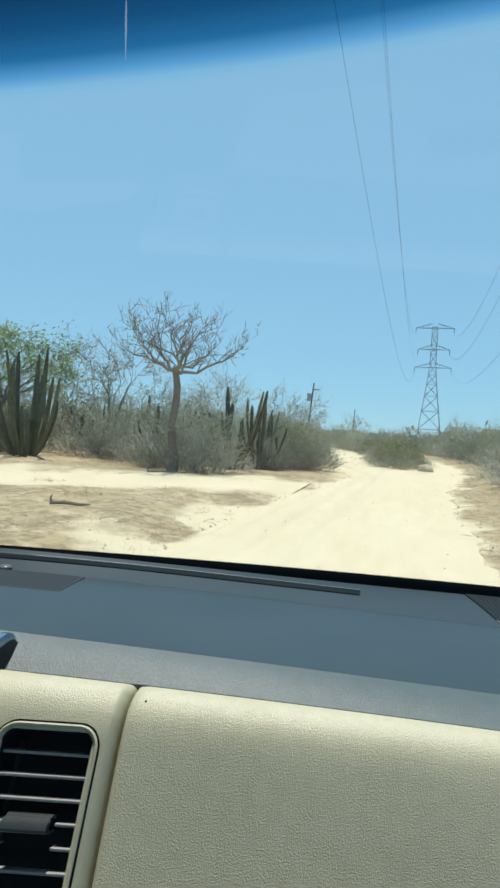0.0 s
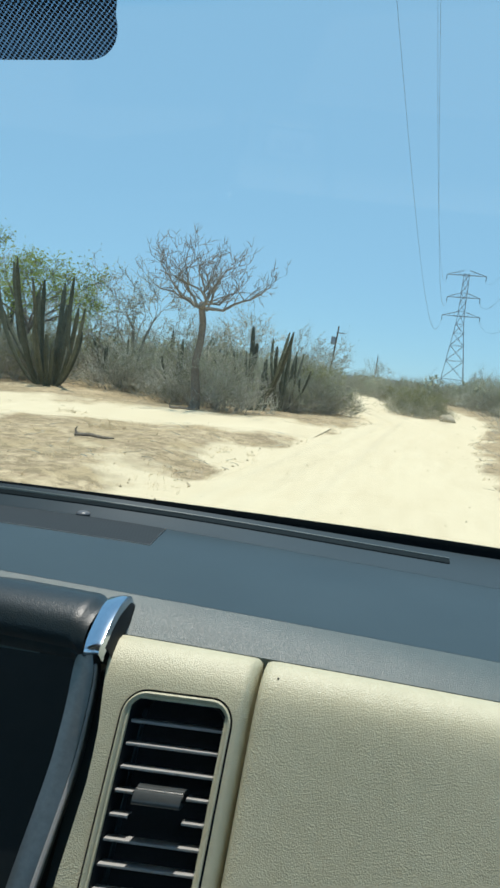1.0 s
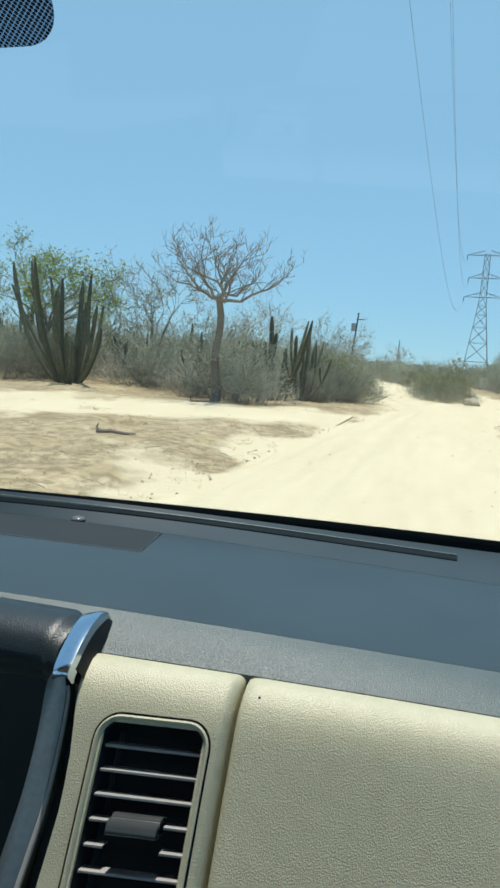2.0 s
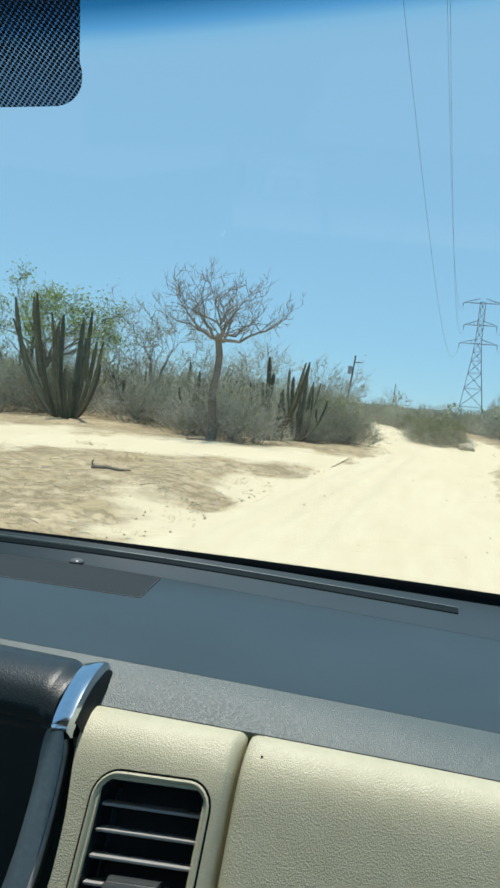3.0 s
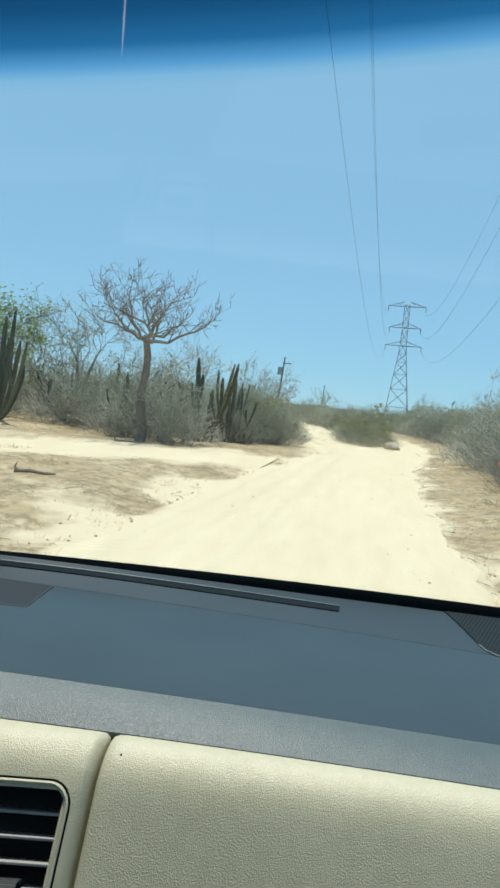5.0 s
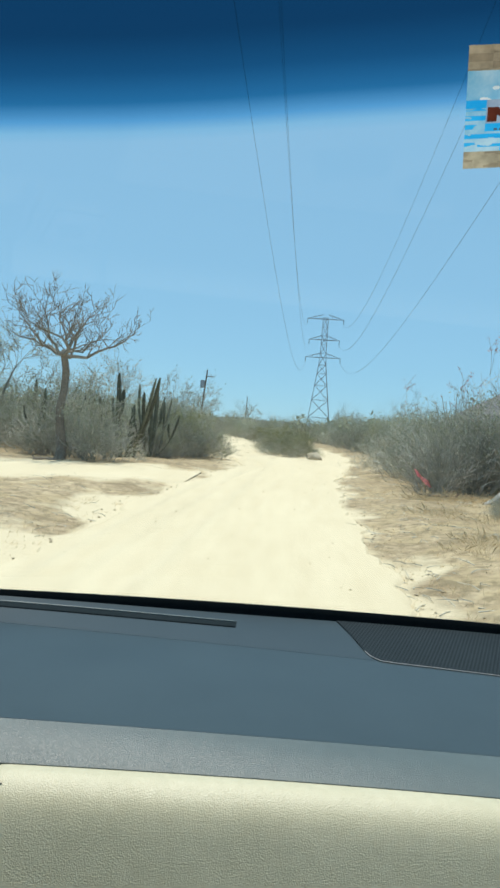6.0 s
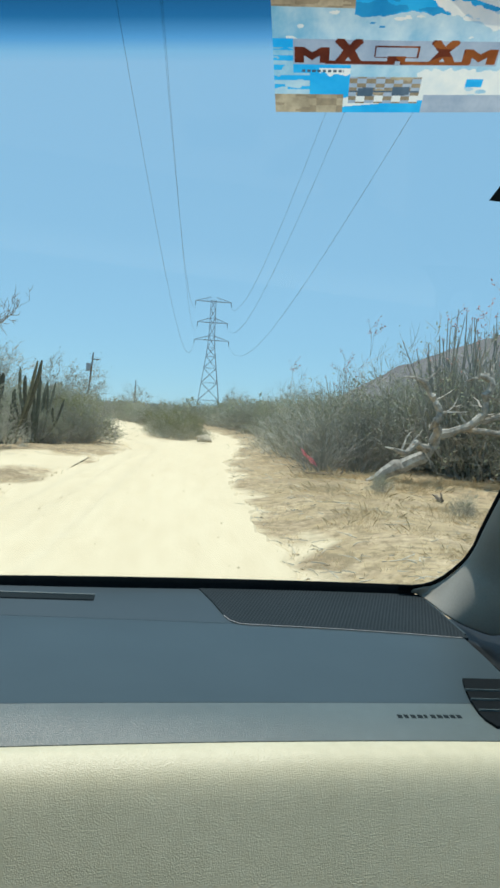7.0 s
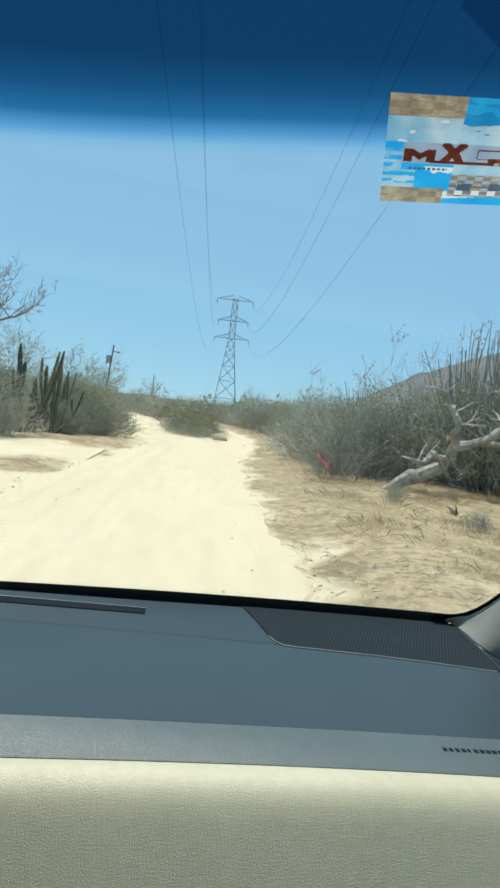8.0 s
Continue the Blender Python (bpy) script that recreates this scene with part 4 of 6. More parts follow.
def far_scrub():
    """The scrub plain out to the horizon: heaps of small twig and leaf tufts."""
    rng = random.Random(21)
    verts, faces = [], []
    for _ in range(2600):
        y = 42 + 460 * rng.random() ** 2.0
        x = rng.uniform(-1.0, 1.15) * (18 + y * 0.95)
        if y < 165 and (along(LEFT_EDGE, y) - 2.5 < x < along(FORK_L, y) + 2.5 or along(FORK_R, y) - 2.5 < x < along(RIGHT_EDGE, y) + 2.5):
            continue
        if x < 0 and y < 47 and x > -28 or 0 < x < 12 and y < 52:
            continue
        h, w = rng.uniform(1.7, 3.6), rng.uniform(1.2, 2.4)
        z0 = lie(x, y)
        n = int(50 if y < 120 else 30)
        s = 0.16 + 0.0018 * y
        for k in range(n):
            a, r = rng.uniform(0, 6.283), math.sqrt(rng.random())
            zz = rng.random() ** 0.8 * h * math.sqrt(max(0.05, 1 - 0.75 * r * r))
            c = Vector((x + math.cos(a) * r * w, y + math.sin(a) * r * w, z0 + zz))
            u = Vector((rng.uniform(-1, 1), rng.uniform(-1, 1), rng.uniform(-0.2, 1.6))).normalized()
            v = u.orthogonal().normalized()
            q = len(verts)
            verts += [c - u * s, c + v * s * 0.5, c + u * s * 1.3, c - v * s * 0.5]
            faces.append((q, q + 1, q + 2, q + 3))
    ob = put("scrub", mesh_of("scrub", verts, faces, LEAFG))
    tagged(ob, "grey-green desert scrub covering the plain", "scrub", kind="stuff")


far_scrub()


def dead_tree():
    top = thing("fallen_tree", (0, 0, 0), "bleached dead tree leaning over with twisted bare limbs", "dead tree")
    x, y = 4.95, 15.6
    z = lie(x, y)
    runs = (
        ("trunk", ((-0.25, 0.1, -0.1), (0.35, 0.0, 0.32), (0.9, -0.1, 0.62), (1.25, -0.1, 1.0), (1.45, 0, 1.25)), (0.15, 0.17, 0.14, 0.105, 0.08)),
        ("limb", ((1.2, -0.1, 0.95), (1.15, -0.15, 1.3), (1.0, -0.2, 1.55), (1.12, -0.2, 1.75), (0.85, -0.2, 2.05), (0.72, -0.2, 2.35), (0.35, -0.2, 2.5)), (0.075, 0.065, 0.055, 0.055, 0.05, 0.045, 0.02)),
        ("limb", ((1.4, 0, 1.2), (1.95, -0.1, 1.4), (2.25, -0.1, 1.75), (2.2, -0.1, 2.2), (2.35, -0.1, 2.5), (2.05, -0.1, 2.65), (1.9, -0.1, 2.5)), (0.085, 0.075, 0.065, 0.06, 0.055, 0.045, 0.02)),
        ("limb", ((1.1, -0.1, 0.85), (0.6, -0.4, 0.95), (0.2, -0.6, 0.75), (-0.2, -0.8, 0.85)), (0.07, 0.06, 0.05, 0.02)),
        ("limb", ((2.2, -0.1, 1.6), (2.8, 0, 1.7), (3.4, 0, 2.2), (4.0, 0.1, 2.25)), (0.07, 0.06, 0.05, 0.02)),
        ("limb", ((1.9, -0.1, 1.38), (2.6, -0.3, 1.3), (3.3, -0.4, 1.45), (3.9, -0.4, 1.35)), (0.06, 0.05, 0.04, 0.015)),
    )
    rng = random.Random(17)
    for name, pts, rad in runs:
        fine, thick = [], []
        for (p, r), (q, s) in zip(zip(pts, rad), zip(pts[1:], rad[1:])):
            for k in range(3):
                u = k / 3
                bend = 0.0 if not fine else 0.045
                fine.append([p[i] + (q[i] - p[i]) * u + rng.uniform(-bend, bend) - (0.45 if i == 1 and name == "limb" else 0.0) * min(1.0, len(fine) / 6) for i in range(3)])
                thick.append((r + (s - r) * u) * rng.uniform(0.85, 1.2) * (1.3 if name == "limb" else 1.0))
        fine.append(list(pts[-1]))
        thick.append(rad[-1] * 0.5)
        limb = part(name, tube([(x + a, y + b, z + c) for a, b, c in fine], thick, 8), PALE, top, smooth=True)
        if name == "limb":
            v, f, tips = [], [], []
            for k in range(3, len(fine) - 1, 2):
                d = Vector((rng.uniform(-1, 1), rng.uniform(-0.5, 0.5), rng.uniform(-0.4, 0.9))).normalized()
                grow(v, f, tips, rng, Vector((x + fine[k][0], y + fine[k][1], z + fine[k][2])), d, rng.uniform(0.3, 0.7), thick[k] * 0.45, 1, 2, 0.4, 0.1, 0.6, 5, 0.006)
            put("twigs", mesh_of("twigs", v, f, PALE), top)


dead_tree()

# ---- pylon, wires, poles ----


def beam(verts, faces, a, b, w):
    add_tube(verts, faces, [Vector(a), Vector(b)], [w, w], 4, True)


TOWER = Vector((10.2, 230.0, 0.0))
LINE = Vector((0.034, 1.0, 0.0)).normalized()
ACROSS = Vector((1.0, -0.034, 0.0)).normalized()


def tower():
    top = thing("pylon", (0, 0, 0), "tall grey steel lattice pylon with three crossarms", "pylon")
    z0 = -0.3
    levels = ((0, 4.2), (6, 3.5), (12, 2.75), (17, 2.1), (21, 1.6), (24, 1.25), (28, 1.0), (31, 0.95), (34, 0.95), (37, 0.9), (40, 0.85))

    def corner(k, w, z):
        sx, sy = ((1, 1), (1, -1), (-1, -1), (-1, 1))[k]
        return TOWER + ACROSS * (sx * w) + LINE * (sy * w) + Vector((0, 0, z + z0))

    for k in range(4):
        v, f = [], []
        add_tube(v, f, [corner(k, w, z) for z, w in levels], [0.13] * len(levels), 4, True)
        put("leg", mesh_of("leg", v, f, STEEL), top)
    v, f = [], []
    for (za, wa), (zb, wb) in zip(levels, levels[1:]):
        for k in range(4):
            n = (k + 1) % 4
            beam(v, f, corner(k, wa, za), corner(n, wb, zb), 0.07)
            beam(v, f, corner(n, wa, za), corner(k, wb, zb), 0.07)
            beam(v, f, corner(k, wb, zb), corner(n, wb, zb), 0.065)
    put("bracing", mesh_of("bracing", v, f, STEEL), top)
    for z, reach in ((26.5, 6.0), (32.5, 5.2), (39.6, 6.2)):
        v, f = [], []
        for s in (1, -1):
            tip = TOWER + ACROSS * (s * reach) + Vector((0, 0, z + z0))
            for dy in (-0.9, 0.9):
                beam(v, f, TOWER + LINE * dy + Vector((0, 0, z + z0)), tip, 0.09)
                beam(v, f, TOWER + ACROSS * (s * 0.9) + LINE * dy + Vector((0, 0, z + 1.5 + z0)), tip, 0.075)
            for u in (0.35, 0.6, 0.8):
                beam(v, f, TOWER + ACROSS * (s * reach * u) + Vector((0, 0, z + z0)), TOWER + ACROSS * (s * reach * u) + Vector((0, 0, z + 1.5 * (1 - u) + z0)), 0.07)
        put("crossarm", mesh_of("crossarm", v, f, STEEL), top)
        for s in (1, -1):
            tip = TOWER + ACROSS * (s * (reach - 0.1)) + Vector((0, 0, z + z0))
            v, f = [], []
            add_tube(v, f, [tip, tip - Vector((0, 0, 1.6))], [0.10, 0.10], 6, True)
            put("insulator", mesh_of("insulator", v, f, WIRE), top)
    for low, reach in ((12.3, 5.9), (18.0, 5.1), (24.6, 6.1)):
        for s in (1, -1):
            v, f, pts = [], [], []
            for i in range(61):
                y = 230 - 275 * i / 60
                foot = TOWER + LINE * (y - 230) + ACROSS * (s * reach)
                pts.append(Vector((foot.x, foot.y, low + 0.00064 * (y - 90) ** 2)))
            add_tube(v, f, pts, [0.005 + 0.00013 * max(10, p.y) for p in pts], 4, True)
            put("cable", mesh_of("cable", v, f, WIRE), top, "thin dark overhead power cable")


tower()


def pole(x, y, h, lean, box):
    top = thing("utility_pole", (x, y, lie(x, y)), "leaning wooden utility pole with a transformer" if box else "slim wooden utility pole among the scrub", "utility pole", "utility poles")
    part("shaft", tube(((0, 0, -0.3), (lean * h * 0.5, 0, h * 0.5), (lean * h, 0, h)), (0.12, 0.10, 0.08), 8), POLEWOOD, top, smooth=True)
    if box:
        part("crossarm", block((lean * h - 0.2, -0.05, h - 0.8), (lean * h + 0.7, 0.05, h - 0.70), 0.01), POLEWOOD, top)
        part("transformer", tube(((lean * h * 0.78 - 0.34, 0, h * 0.72), (lean * h * 0.78 - 0.34, 0, h * 0.72 + 0.15), (lean * h * 0.78 - 0.34, 0, h * 0.72 + 0.9)), (0.22, 0.26, 0.26), 10), STEEL, top, "grey transformer can")


pole(-10.4, 78.0, 7.6, 0.08, True)
pole(-9.6, 150.0, 7.6, 0.02, False)

# ---- small things on the ground ----


def rock(x, y, size, seed):
    bm = bmesh.new()
    bmesh.ops.create_icosphere(bm, subdivisions=3, radius=1)
    for v in bm.verts:
        k = 1 + 0.28 * noise.noise(v.co * 1.3 + Vector((seed, 0, 0))) + 0.08 * noise.noise(v.co * 4 + Vector((seed, 3, 0)))
        v.co = Vector((v.co.x * size[0], v.co.y * size[1], v.co.z * size[2])) * k
    ob = part("rock", bm, STONE, smooth=True)
    ob.location = (x, y, lie(x, y) + size[2] * 0.55)
    return tagged(ob, "pale weathered boulder beside the sandy fork", "rock")


rock(1.5, 35.0, (0.42, 0.34, 0.26), 3.0)


def litter_ribbon():
    x, y = 3.6, 17.6
    z = lie(x, y)
    top = thing("marker_stake", (x, y, z), "thin stick tied with a bright pink plastic ribbon", "marker")
    part("stick", tube(((0.28, 0, -0.1), (0.22, 0, 0.2), (0.1, 0, 0.42), (-0.05, 0, 0.62)), (0.015, 0.013, 0.011, 0.006), 6), TWIG, top)
    rows = [[(-0.26 + 0.10 * i + 0.05 * j, -0.05 + 0.05 * math.sin(i * 1.7), 0.68 - 0.08 * i - 0.10 * j + 0.03 * math.sin(i * 2.1)) for j in range(3)] for i in range(6)]
    part("ribbon", sheet(rows, (0, 0.006, 0)), RIBBON, top, "crumpled pink plastic ribbon")


litter_ribbon()


def driftwood():
    top = thing("dead_branch", (-5.0, 9.7, lie(-5.0, 9.7)), "short broken dead branch lying on dry soil", "branch", "fallen branches")
    part("stem", tube(((-0.25, 0, 0.03), (0.0, 0.03, 0.05), (0.25, -0.02, 0.04), (0.42, 0.02, 0.05)), (0.03, 0.032, 0.025, 0.01), 6), BARK, top, smooth=True)
    part("twig", tube(((-0.2, 0, 0.03), (-0.26, 0.02, 0.10), (-0.23, 0.03, 0.16)), (0.022, 0.016, 0.006), 6), BARK, top, smooth=True)
    for x, y, a, s in ((4.4, 8.6, 0.7, 1.1), (-6.6, 18.2, 0.3, 1.2), (3.9, 16.6, 3.0, 1.4), (5.2, 12.6, 1.4, 1.2)):
        copy_at(top, x, y, a, s)


driftwood()


def scatter(name, label, category, seed, count, material, kind):
    """Small litter over the banks: straw tufts, twigs or clods."""
    rng = random.Random(seed)
    verts, faces = [], []
    made = 0
    while made < count:
        y = 5.0 + 33 * rng.random() ** 1.3
        right = rng.random() < (0.72 if kind == "twig" else 0.42)
        off = rng.expovariate(0.45)
        x = along(RIGHT_EDGE, y) + off if right else along(LEFT_EDGE, y) - off * 1.7
        if kind != "clod" and not right and abs(y - along(TRACK, x)) < 1.4:
            continue
        if hill(x * 0.5, y * 0.5, 1, 9.0) < rng.uniform(-0.6, 0.5):
            continue
        made += 1
        z = lie(x, y)
        if kind == "tuft":
            for _ in range(9):
                a, l = rng.uniform(0, 6.283), rng.uniform(0.03, 0.11)
                d = Vector((math.cos(a) * rng.uniform(0.5, 2.4), math.sin(a) * rng.uniform(0.5, 2.4), 1)).normalized() * l
                s = Vector((-math.sin(a), math.cos(a), 0)) * 0.003
                p = Vector((x + rng.gauss(0, 0.05), y + rng.gauss(0, 0.05), z - 0.01))
                k = len(verts)
                verts += [p - s, p + s, p + d * 0.6 + s * 0.7, p + d, p + d * 0.6 - s * 0.7]
                faces.append((k, k + 1, k + 2, k + 3, k + 4))
        elif kind == "twig":
            a, l = rng.uniform(0, 6.283), rng.uniform(0.06, 0.36)
            d = Vector((math.cos(a), math.sin(a), rng.uniform(-0.05, 0.25))) * l
            p = Vector((x, y, z + 0.012))
            add_tube(verts, faces, [p, p + d * 0.5 + Vector((rng.gauss(0, 0.03), rng.gauss(0, 0.03), 0.01)), p + d], [0.006, 0.0045, 0.002], 3)
        else:
            s = rng.uniform(0.006, 0.024)
            p = Vector((x, y, z + s * 0.3))
            k = len(verts)
            verts += [p + Vector((rng.uniform(0.7, 1.2) * s * a, rng.uniform(0.7, 1.2) * s * b, rng.uniform(0.4, 0.8) * s * c)) for a, b, c in ((1, 0, 0), (-1, 0, 0), (0, 1, 0), (0, -1, 0), (0, 0, 1), (0, 0, -1))]
            faces += [(k, k + 2, k + 4), (k + 2, k + 1, k + 4), (k + 1, k + 3, k + 4), (k + 3, k, k + 4), (k + 2, k, k + 5), (k + 1, k + 2, k + 5), (k + 3, k + 1, k + 5), (k, k + 3, k + 5)]
    tagged(put(name, mesh_of(name, verts, faces, material)), label, category, kind="stuff")


def grass_tuft():
    rng = random.Random(77)
    verts, faces = [], []
    for _ in range(1000):
        a, r = rng.uniform(0, 6.283), 0.8 * math.sqrt(rng.random())
        p = Vector((math.cos(a) * r, math.sin(a) * r, -0.02))
        l = rng.uniform(0.08, 0.42) * (1.2 - r)
        d = Vector((math.cos(a) * r * 0.7 + rng.gauss(0, 0.6), math.sin(a) * r * 0.7 + rng.gauss(0, 0.6), 1)).normalized() * l
        s = Vector((-math.sin(a), math.cos(a), 0)) * 0.0012
        sag = Vector((d.x * 0.25, d.y * 0.25, -0.12 * l))
        k = len(verts)
        verts += [p - s, p + s, p + d * 0.6 + s * 0.8, p + d + sag, p + d * 0.6 - s * 0.8]
        faces.append((k, k + 1, k + 2, k + 3, k + 4))
    top = thing("grass_clump", (0, 0, 0), "clump of tall straw-coloured dead grass", "grass", "grass clumps")
    put("blades", mesh_of("blades", verts, faces, STRAW), top)
    set_at(top, 4.3, 9.9, 0.0)
    for x, y, a, k in ((-8.0, 14.5, 1.5, 0.6), (-10.5, 13.0, 2.5, 0.7), (-5.6, 11.5, 3.6, 0.45)):
        copy_at(top, x, y, a, k)
    for k in range(16):
        copy_at(top, 3.5 + 0.3 * k + rng.uniform(-0.3, 0.3), 16.6 - 0.12 * k + rng.uniform(-0.5, 0.5), rng.uniform(0, 6.3), rng.uniform(0.6, 1.0))
    for _ in range(60):
        y = rng.uniform(6.5, 16.0)
        copy_at(top, rng.uniform(2.6, 3.8 + 0.35 * y), y, rng.uniform(0, 6.3), 0.25 + 0.55 * rng.random() ** 2)


grass_tuft()
for x, y, k, s in ((4.7, 10.4, 1, 0.16), (5.6, 9.4, 0, 0.2), (4.2, 13.2, 1, 0.17), (6.6, 11.8, 2, 0.22)):
    copy_at(greys[k], x, y, x * 2.0, s)
scatter("dry_grass", "sparse straw-coloured dry grass on the banks", "grass", 2, 2400, STRAW, "tuft")
scatter("twig_litter", "broken grey twigs strewn over the banks", "twigs", 3, 700, TWIG, "twig")
def road_stones():
    rng = random.Random(41)
    verts, faces, spots = [], [], []
    for _ in range(60):
        y = 5.5 + 24 * rng.random() ** 1.4
        x = rng.uniform(along(LEFT_EDGE, y) + 0.3, along(RIGHT_EDGE, y) - 0.2)
        spots.append((x, y, rng.uniform(0.007, 0.020), 0.036))
    for _ in range(420):
        y = 5.0 + 24 * rng.random() ** 1.3
        if hill(y * 0.6, 2.0, 1, 5.0) < rng.uniform(-0.7, 0.3):
            continue
        spread = abs(rng.gauss(0, 0.45)) - 0.1
        x = along(RIGHT_EDGE, y) + wob(y, 2) + spread if rng.random() < 0.5 else along(LEFT_EDGE, y) + wob(y, 1) - spread
        spots.append((x, y, 0.006 + 0.026 * rng.random() ** 3, 0.006))
    for x, y, s, up in spots:
        p = Vector((x, y, lie(x, y) + up + s * 0.2))
        k = len(verts)
        verts += [p + Vector((rng.uniform(0.7, 1.4) * s * a, rng.uniform(0.7, 1.4) * s * b, rng.uniform(0.4, 0.8) * s * c)) for a, b, c in ((1, 0, 0), (-1, 0, 0), (0, 1, 0), (0, -1, 0), (0, 0, 1), (0, 0, -1))]
        faces += [(k, k + 2, k + 4), (k + 2, k + 1, k + 4), (k + 1, k + 3, k + 4), (k + 3, k, k + 4), (k + 2, k, k + 5), (k + 1, k + 2, k + 5), (k + 3, k + 1, k + 5), (k, k + 3, k + 5)]
    tagged(put("road_stones", mesh_of("road_stones", verts, faces, CLOD)), "small scattered stones on the sandy road", "stones", kind="stuff")


road_stones()
scatter("pebbles", "pale clods and pebbles along the road edges", "pebbles", 4, 500, CLOD, "clod")

# ---- the car's cabin ----
SIZE, EYE = 1.5, Vector((0.0, 0.125, 1.59))


def C(x, y, z):
    """A place in the cabin."""
    return EYE + (Vector((x, y, z)) - EYE) * SIZE


# the dashboard's long lines: how far ahead and how high they run across the car
def line_edge(x):
    return 0.5104 + 0.1417 * x - 0.1188 * x * x, 1.3939 - 0.0419 * x


def line_band(x):
    return 0.5444 + 0.1754 * x - 0.0622 * x * x, 1.4029 - 0.060 * x


def line_crease(x):
    return 0.7384 - 0.0157 * x - 0.0577 * x * x - 0.6 * max(0.0, -0.30 - x) ** 2, 1.3945 - 0.0066 * x


def line_glass(x):
    return 0.8231 + 0.1192 * x - 0.1534 * x * x, 1.4113 - 0.0138 * x


def line_deck(x):
    y, z = line_glass(x)
    return y, z - (0.0015 + 0.009 * smooth01((x + 0.50) / 0.52))


def top_z(x, y):
    return along((line_edge(x), line_band(x), line_crease(x), line_deck(x)), y)


def on_top(x, y, up=0.0):
    return C(x, y, top_z(x, y) + up)


RAKE = 0.84


def on_glass(x, z, inside=0.0):
    y0, z0 = line_glass(x)
    return C(x, y0 - (z - z0) / RAKE - inside * 0.64, z - inside * 0.77)


def span(a, b, n):
    return [a + (b - a) * i / n for i in range(n + 1)]


dash = thing("dashboard", C(0, 0.6, 1.05), "two-tone car dashboard in blue-grey and beige grained vinyl", "dashboard")
dash_at = dash.location.copy()


def dpart(name, bm, material, label="", smooth=False, parent=None):
    """A part of the dashboard, given in cabin places."""
    bmesh.ops.translate(bm, verts=bm.verts, vec=-dash_at)
    return part(name, bm, material, parent or dash, label, smooth)


def between(a, b, x0, x1, nx, ny, gap, swell=0.0):
    """A strip of the top between two of its long lines, with a hair gap at its far side."""
    rows = []
    for u in span(0, 1, ny):
        row = []
        for x in span(x0, x1, nx):
            (ya, za), (yb, zb) = a(x), b(x)
            yb -= gap
            row.append(C(x, ya + (yb - ya) * u, za + (zb - za) * u + swell * math.sin(math.pi * u)))
        rows.append(row)
    return sheet(rows, (0, 0, -0.03))


dpart("defroster_panel", between(line_crease, line_deck, -0.95, 0.326, 70, 8, 0.001), DECK, "grey plastic panel under the windscreen", True)
dpart("dash_pad", between(line_band, line_crease, -0.95, 0.3185, 60, 10, 0.0006, 0.001), PAD, "soft blue-grey dash top, its darker tone put into the colour", True)
dpart("airbag_cover", between(line_edge, line_band, -0.95, 0.3185, 60, 8, 0.0004, 0.0012), COVER, "grey grained vinyl band, its brighter sheen put into the colour", True)

PROFILE = ((0.0005, -0.006), (-0.0012, 0.0), (-0.006, 0.0018), (-0.012, 0.0014), (-0.018, -0.001), (-0.0235, -0.005), (-0.028, -0.011), (-0.032, -0.019), (-0.037, -0.030), (-0.046, -0.050), (-0.058, -0.078), (-0.075, -0.115), (-0.095, -0.16), (-0.12, -0.22), (-0.14, -0.30))


def face_y(x, z):
    """The beige face below the roll."""
    y0, z0 = line_edge(x)
    return y0 + along([(-b, a) for a, b in PROFILE[3:]], z0 - z)


def beige(x):
    y0, z0 = line_edge(x)
    return [C(x, y0 + a, z0 + b) for a, b in PROFILE]


def turned(cols):
    return [list(r) for r in zip(*cols)]


def eased(rows, picks):
    for r in rows:
        for k, ease in picks:
            r[k] = r[k] + Vector((0, ease, -ease)) * 1.2
    return rows


main_cols = [-0.1388, -0.1380, -0.136, -0.132] + span(-0.128, 0.36, 40)
dpart("glovebox_panel", sheet(eased(turned([beige(x) for x in main_cols]), ((0, 0.006), (1, 0.003), (2, 0.001))), (0, 0.03, -0.012)), BEIGE, "smooth beige grained panel before the passenger", True)

# the beige surround of the centre vent, with its opening
V_L, V_R, V_T, V_B = -0.2005, -0.1515, 1.3830, 1.272
cols = [-0.2165, -0.211, -0.205, V_L, -0.193, -0.186, -0.178, -0.170, -0.161, V_R, -0.1475, -0.1450, -0.1435, -0.142, -0.1408]
prof = sorted(set([round(1.4014 + b, 4) for a, b in PROFILE[4:]] + [V_T, V_B, 1.368, 1.357, 1.3445, 1.332, 1.3195, 1.308, 1.2955, 1.284]), reverse=True)

def outer(z):
    return along(((1.17, -0.2225), (1.27, -0.2168), (1.30, -0.2164), (1.32, -0.2148), (1.345, -0.2127), (1.365, -0.2132), (1.385, -0.2164), (1.40, -0.2190)), z)


def col_x(k, z):
    x0 = min(-0.2012, outer(z))
    return x0 + (V_L - 0.0004 - x0) * k / 3 if k < 3 else cols[k]


rows = [[C(col_x(k, 1.40), line_edge(x)[0] + a, line_edge(x)[1] + b) for k, x in enumerate(cols)] for a, b in PROFILE[:4]]
rows += [[C(col_x(k, z), face_y(x, z), z) for k, x in enumerate(cols)] for z in prof]
rt, rb = 4 + prof.index(V_T), 4 + prof.index(V_B)
hole = {(i, j) for i in range(rt, rb) for j in range(3, 9)}
dpart("vent_surround", sheet(eased(rows, ((-1, 0.006), (-2, 0.003), (-3, 0.001))), (0, 0.02, -0.008), hole), BEIGE, "beige surround of the centre vent", True)


def on_face(x, z, out=0.0):
    """A place on the vent's face; out: how far it stands towards the seat."""
    return C(x, face_y(x, z) - out * 0.9, z + out * 0.42)


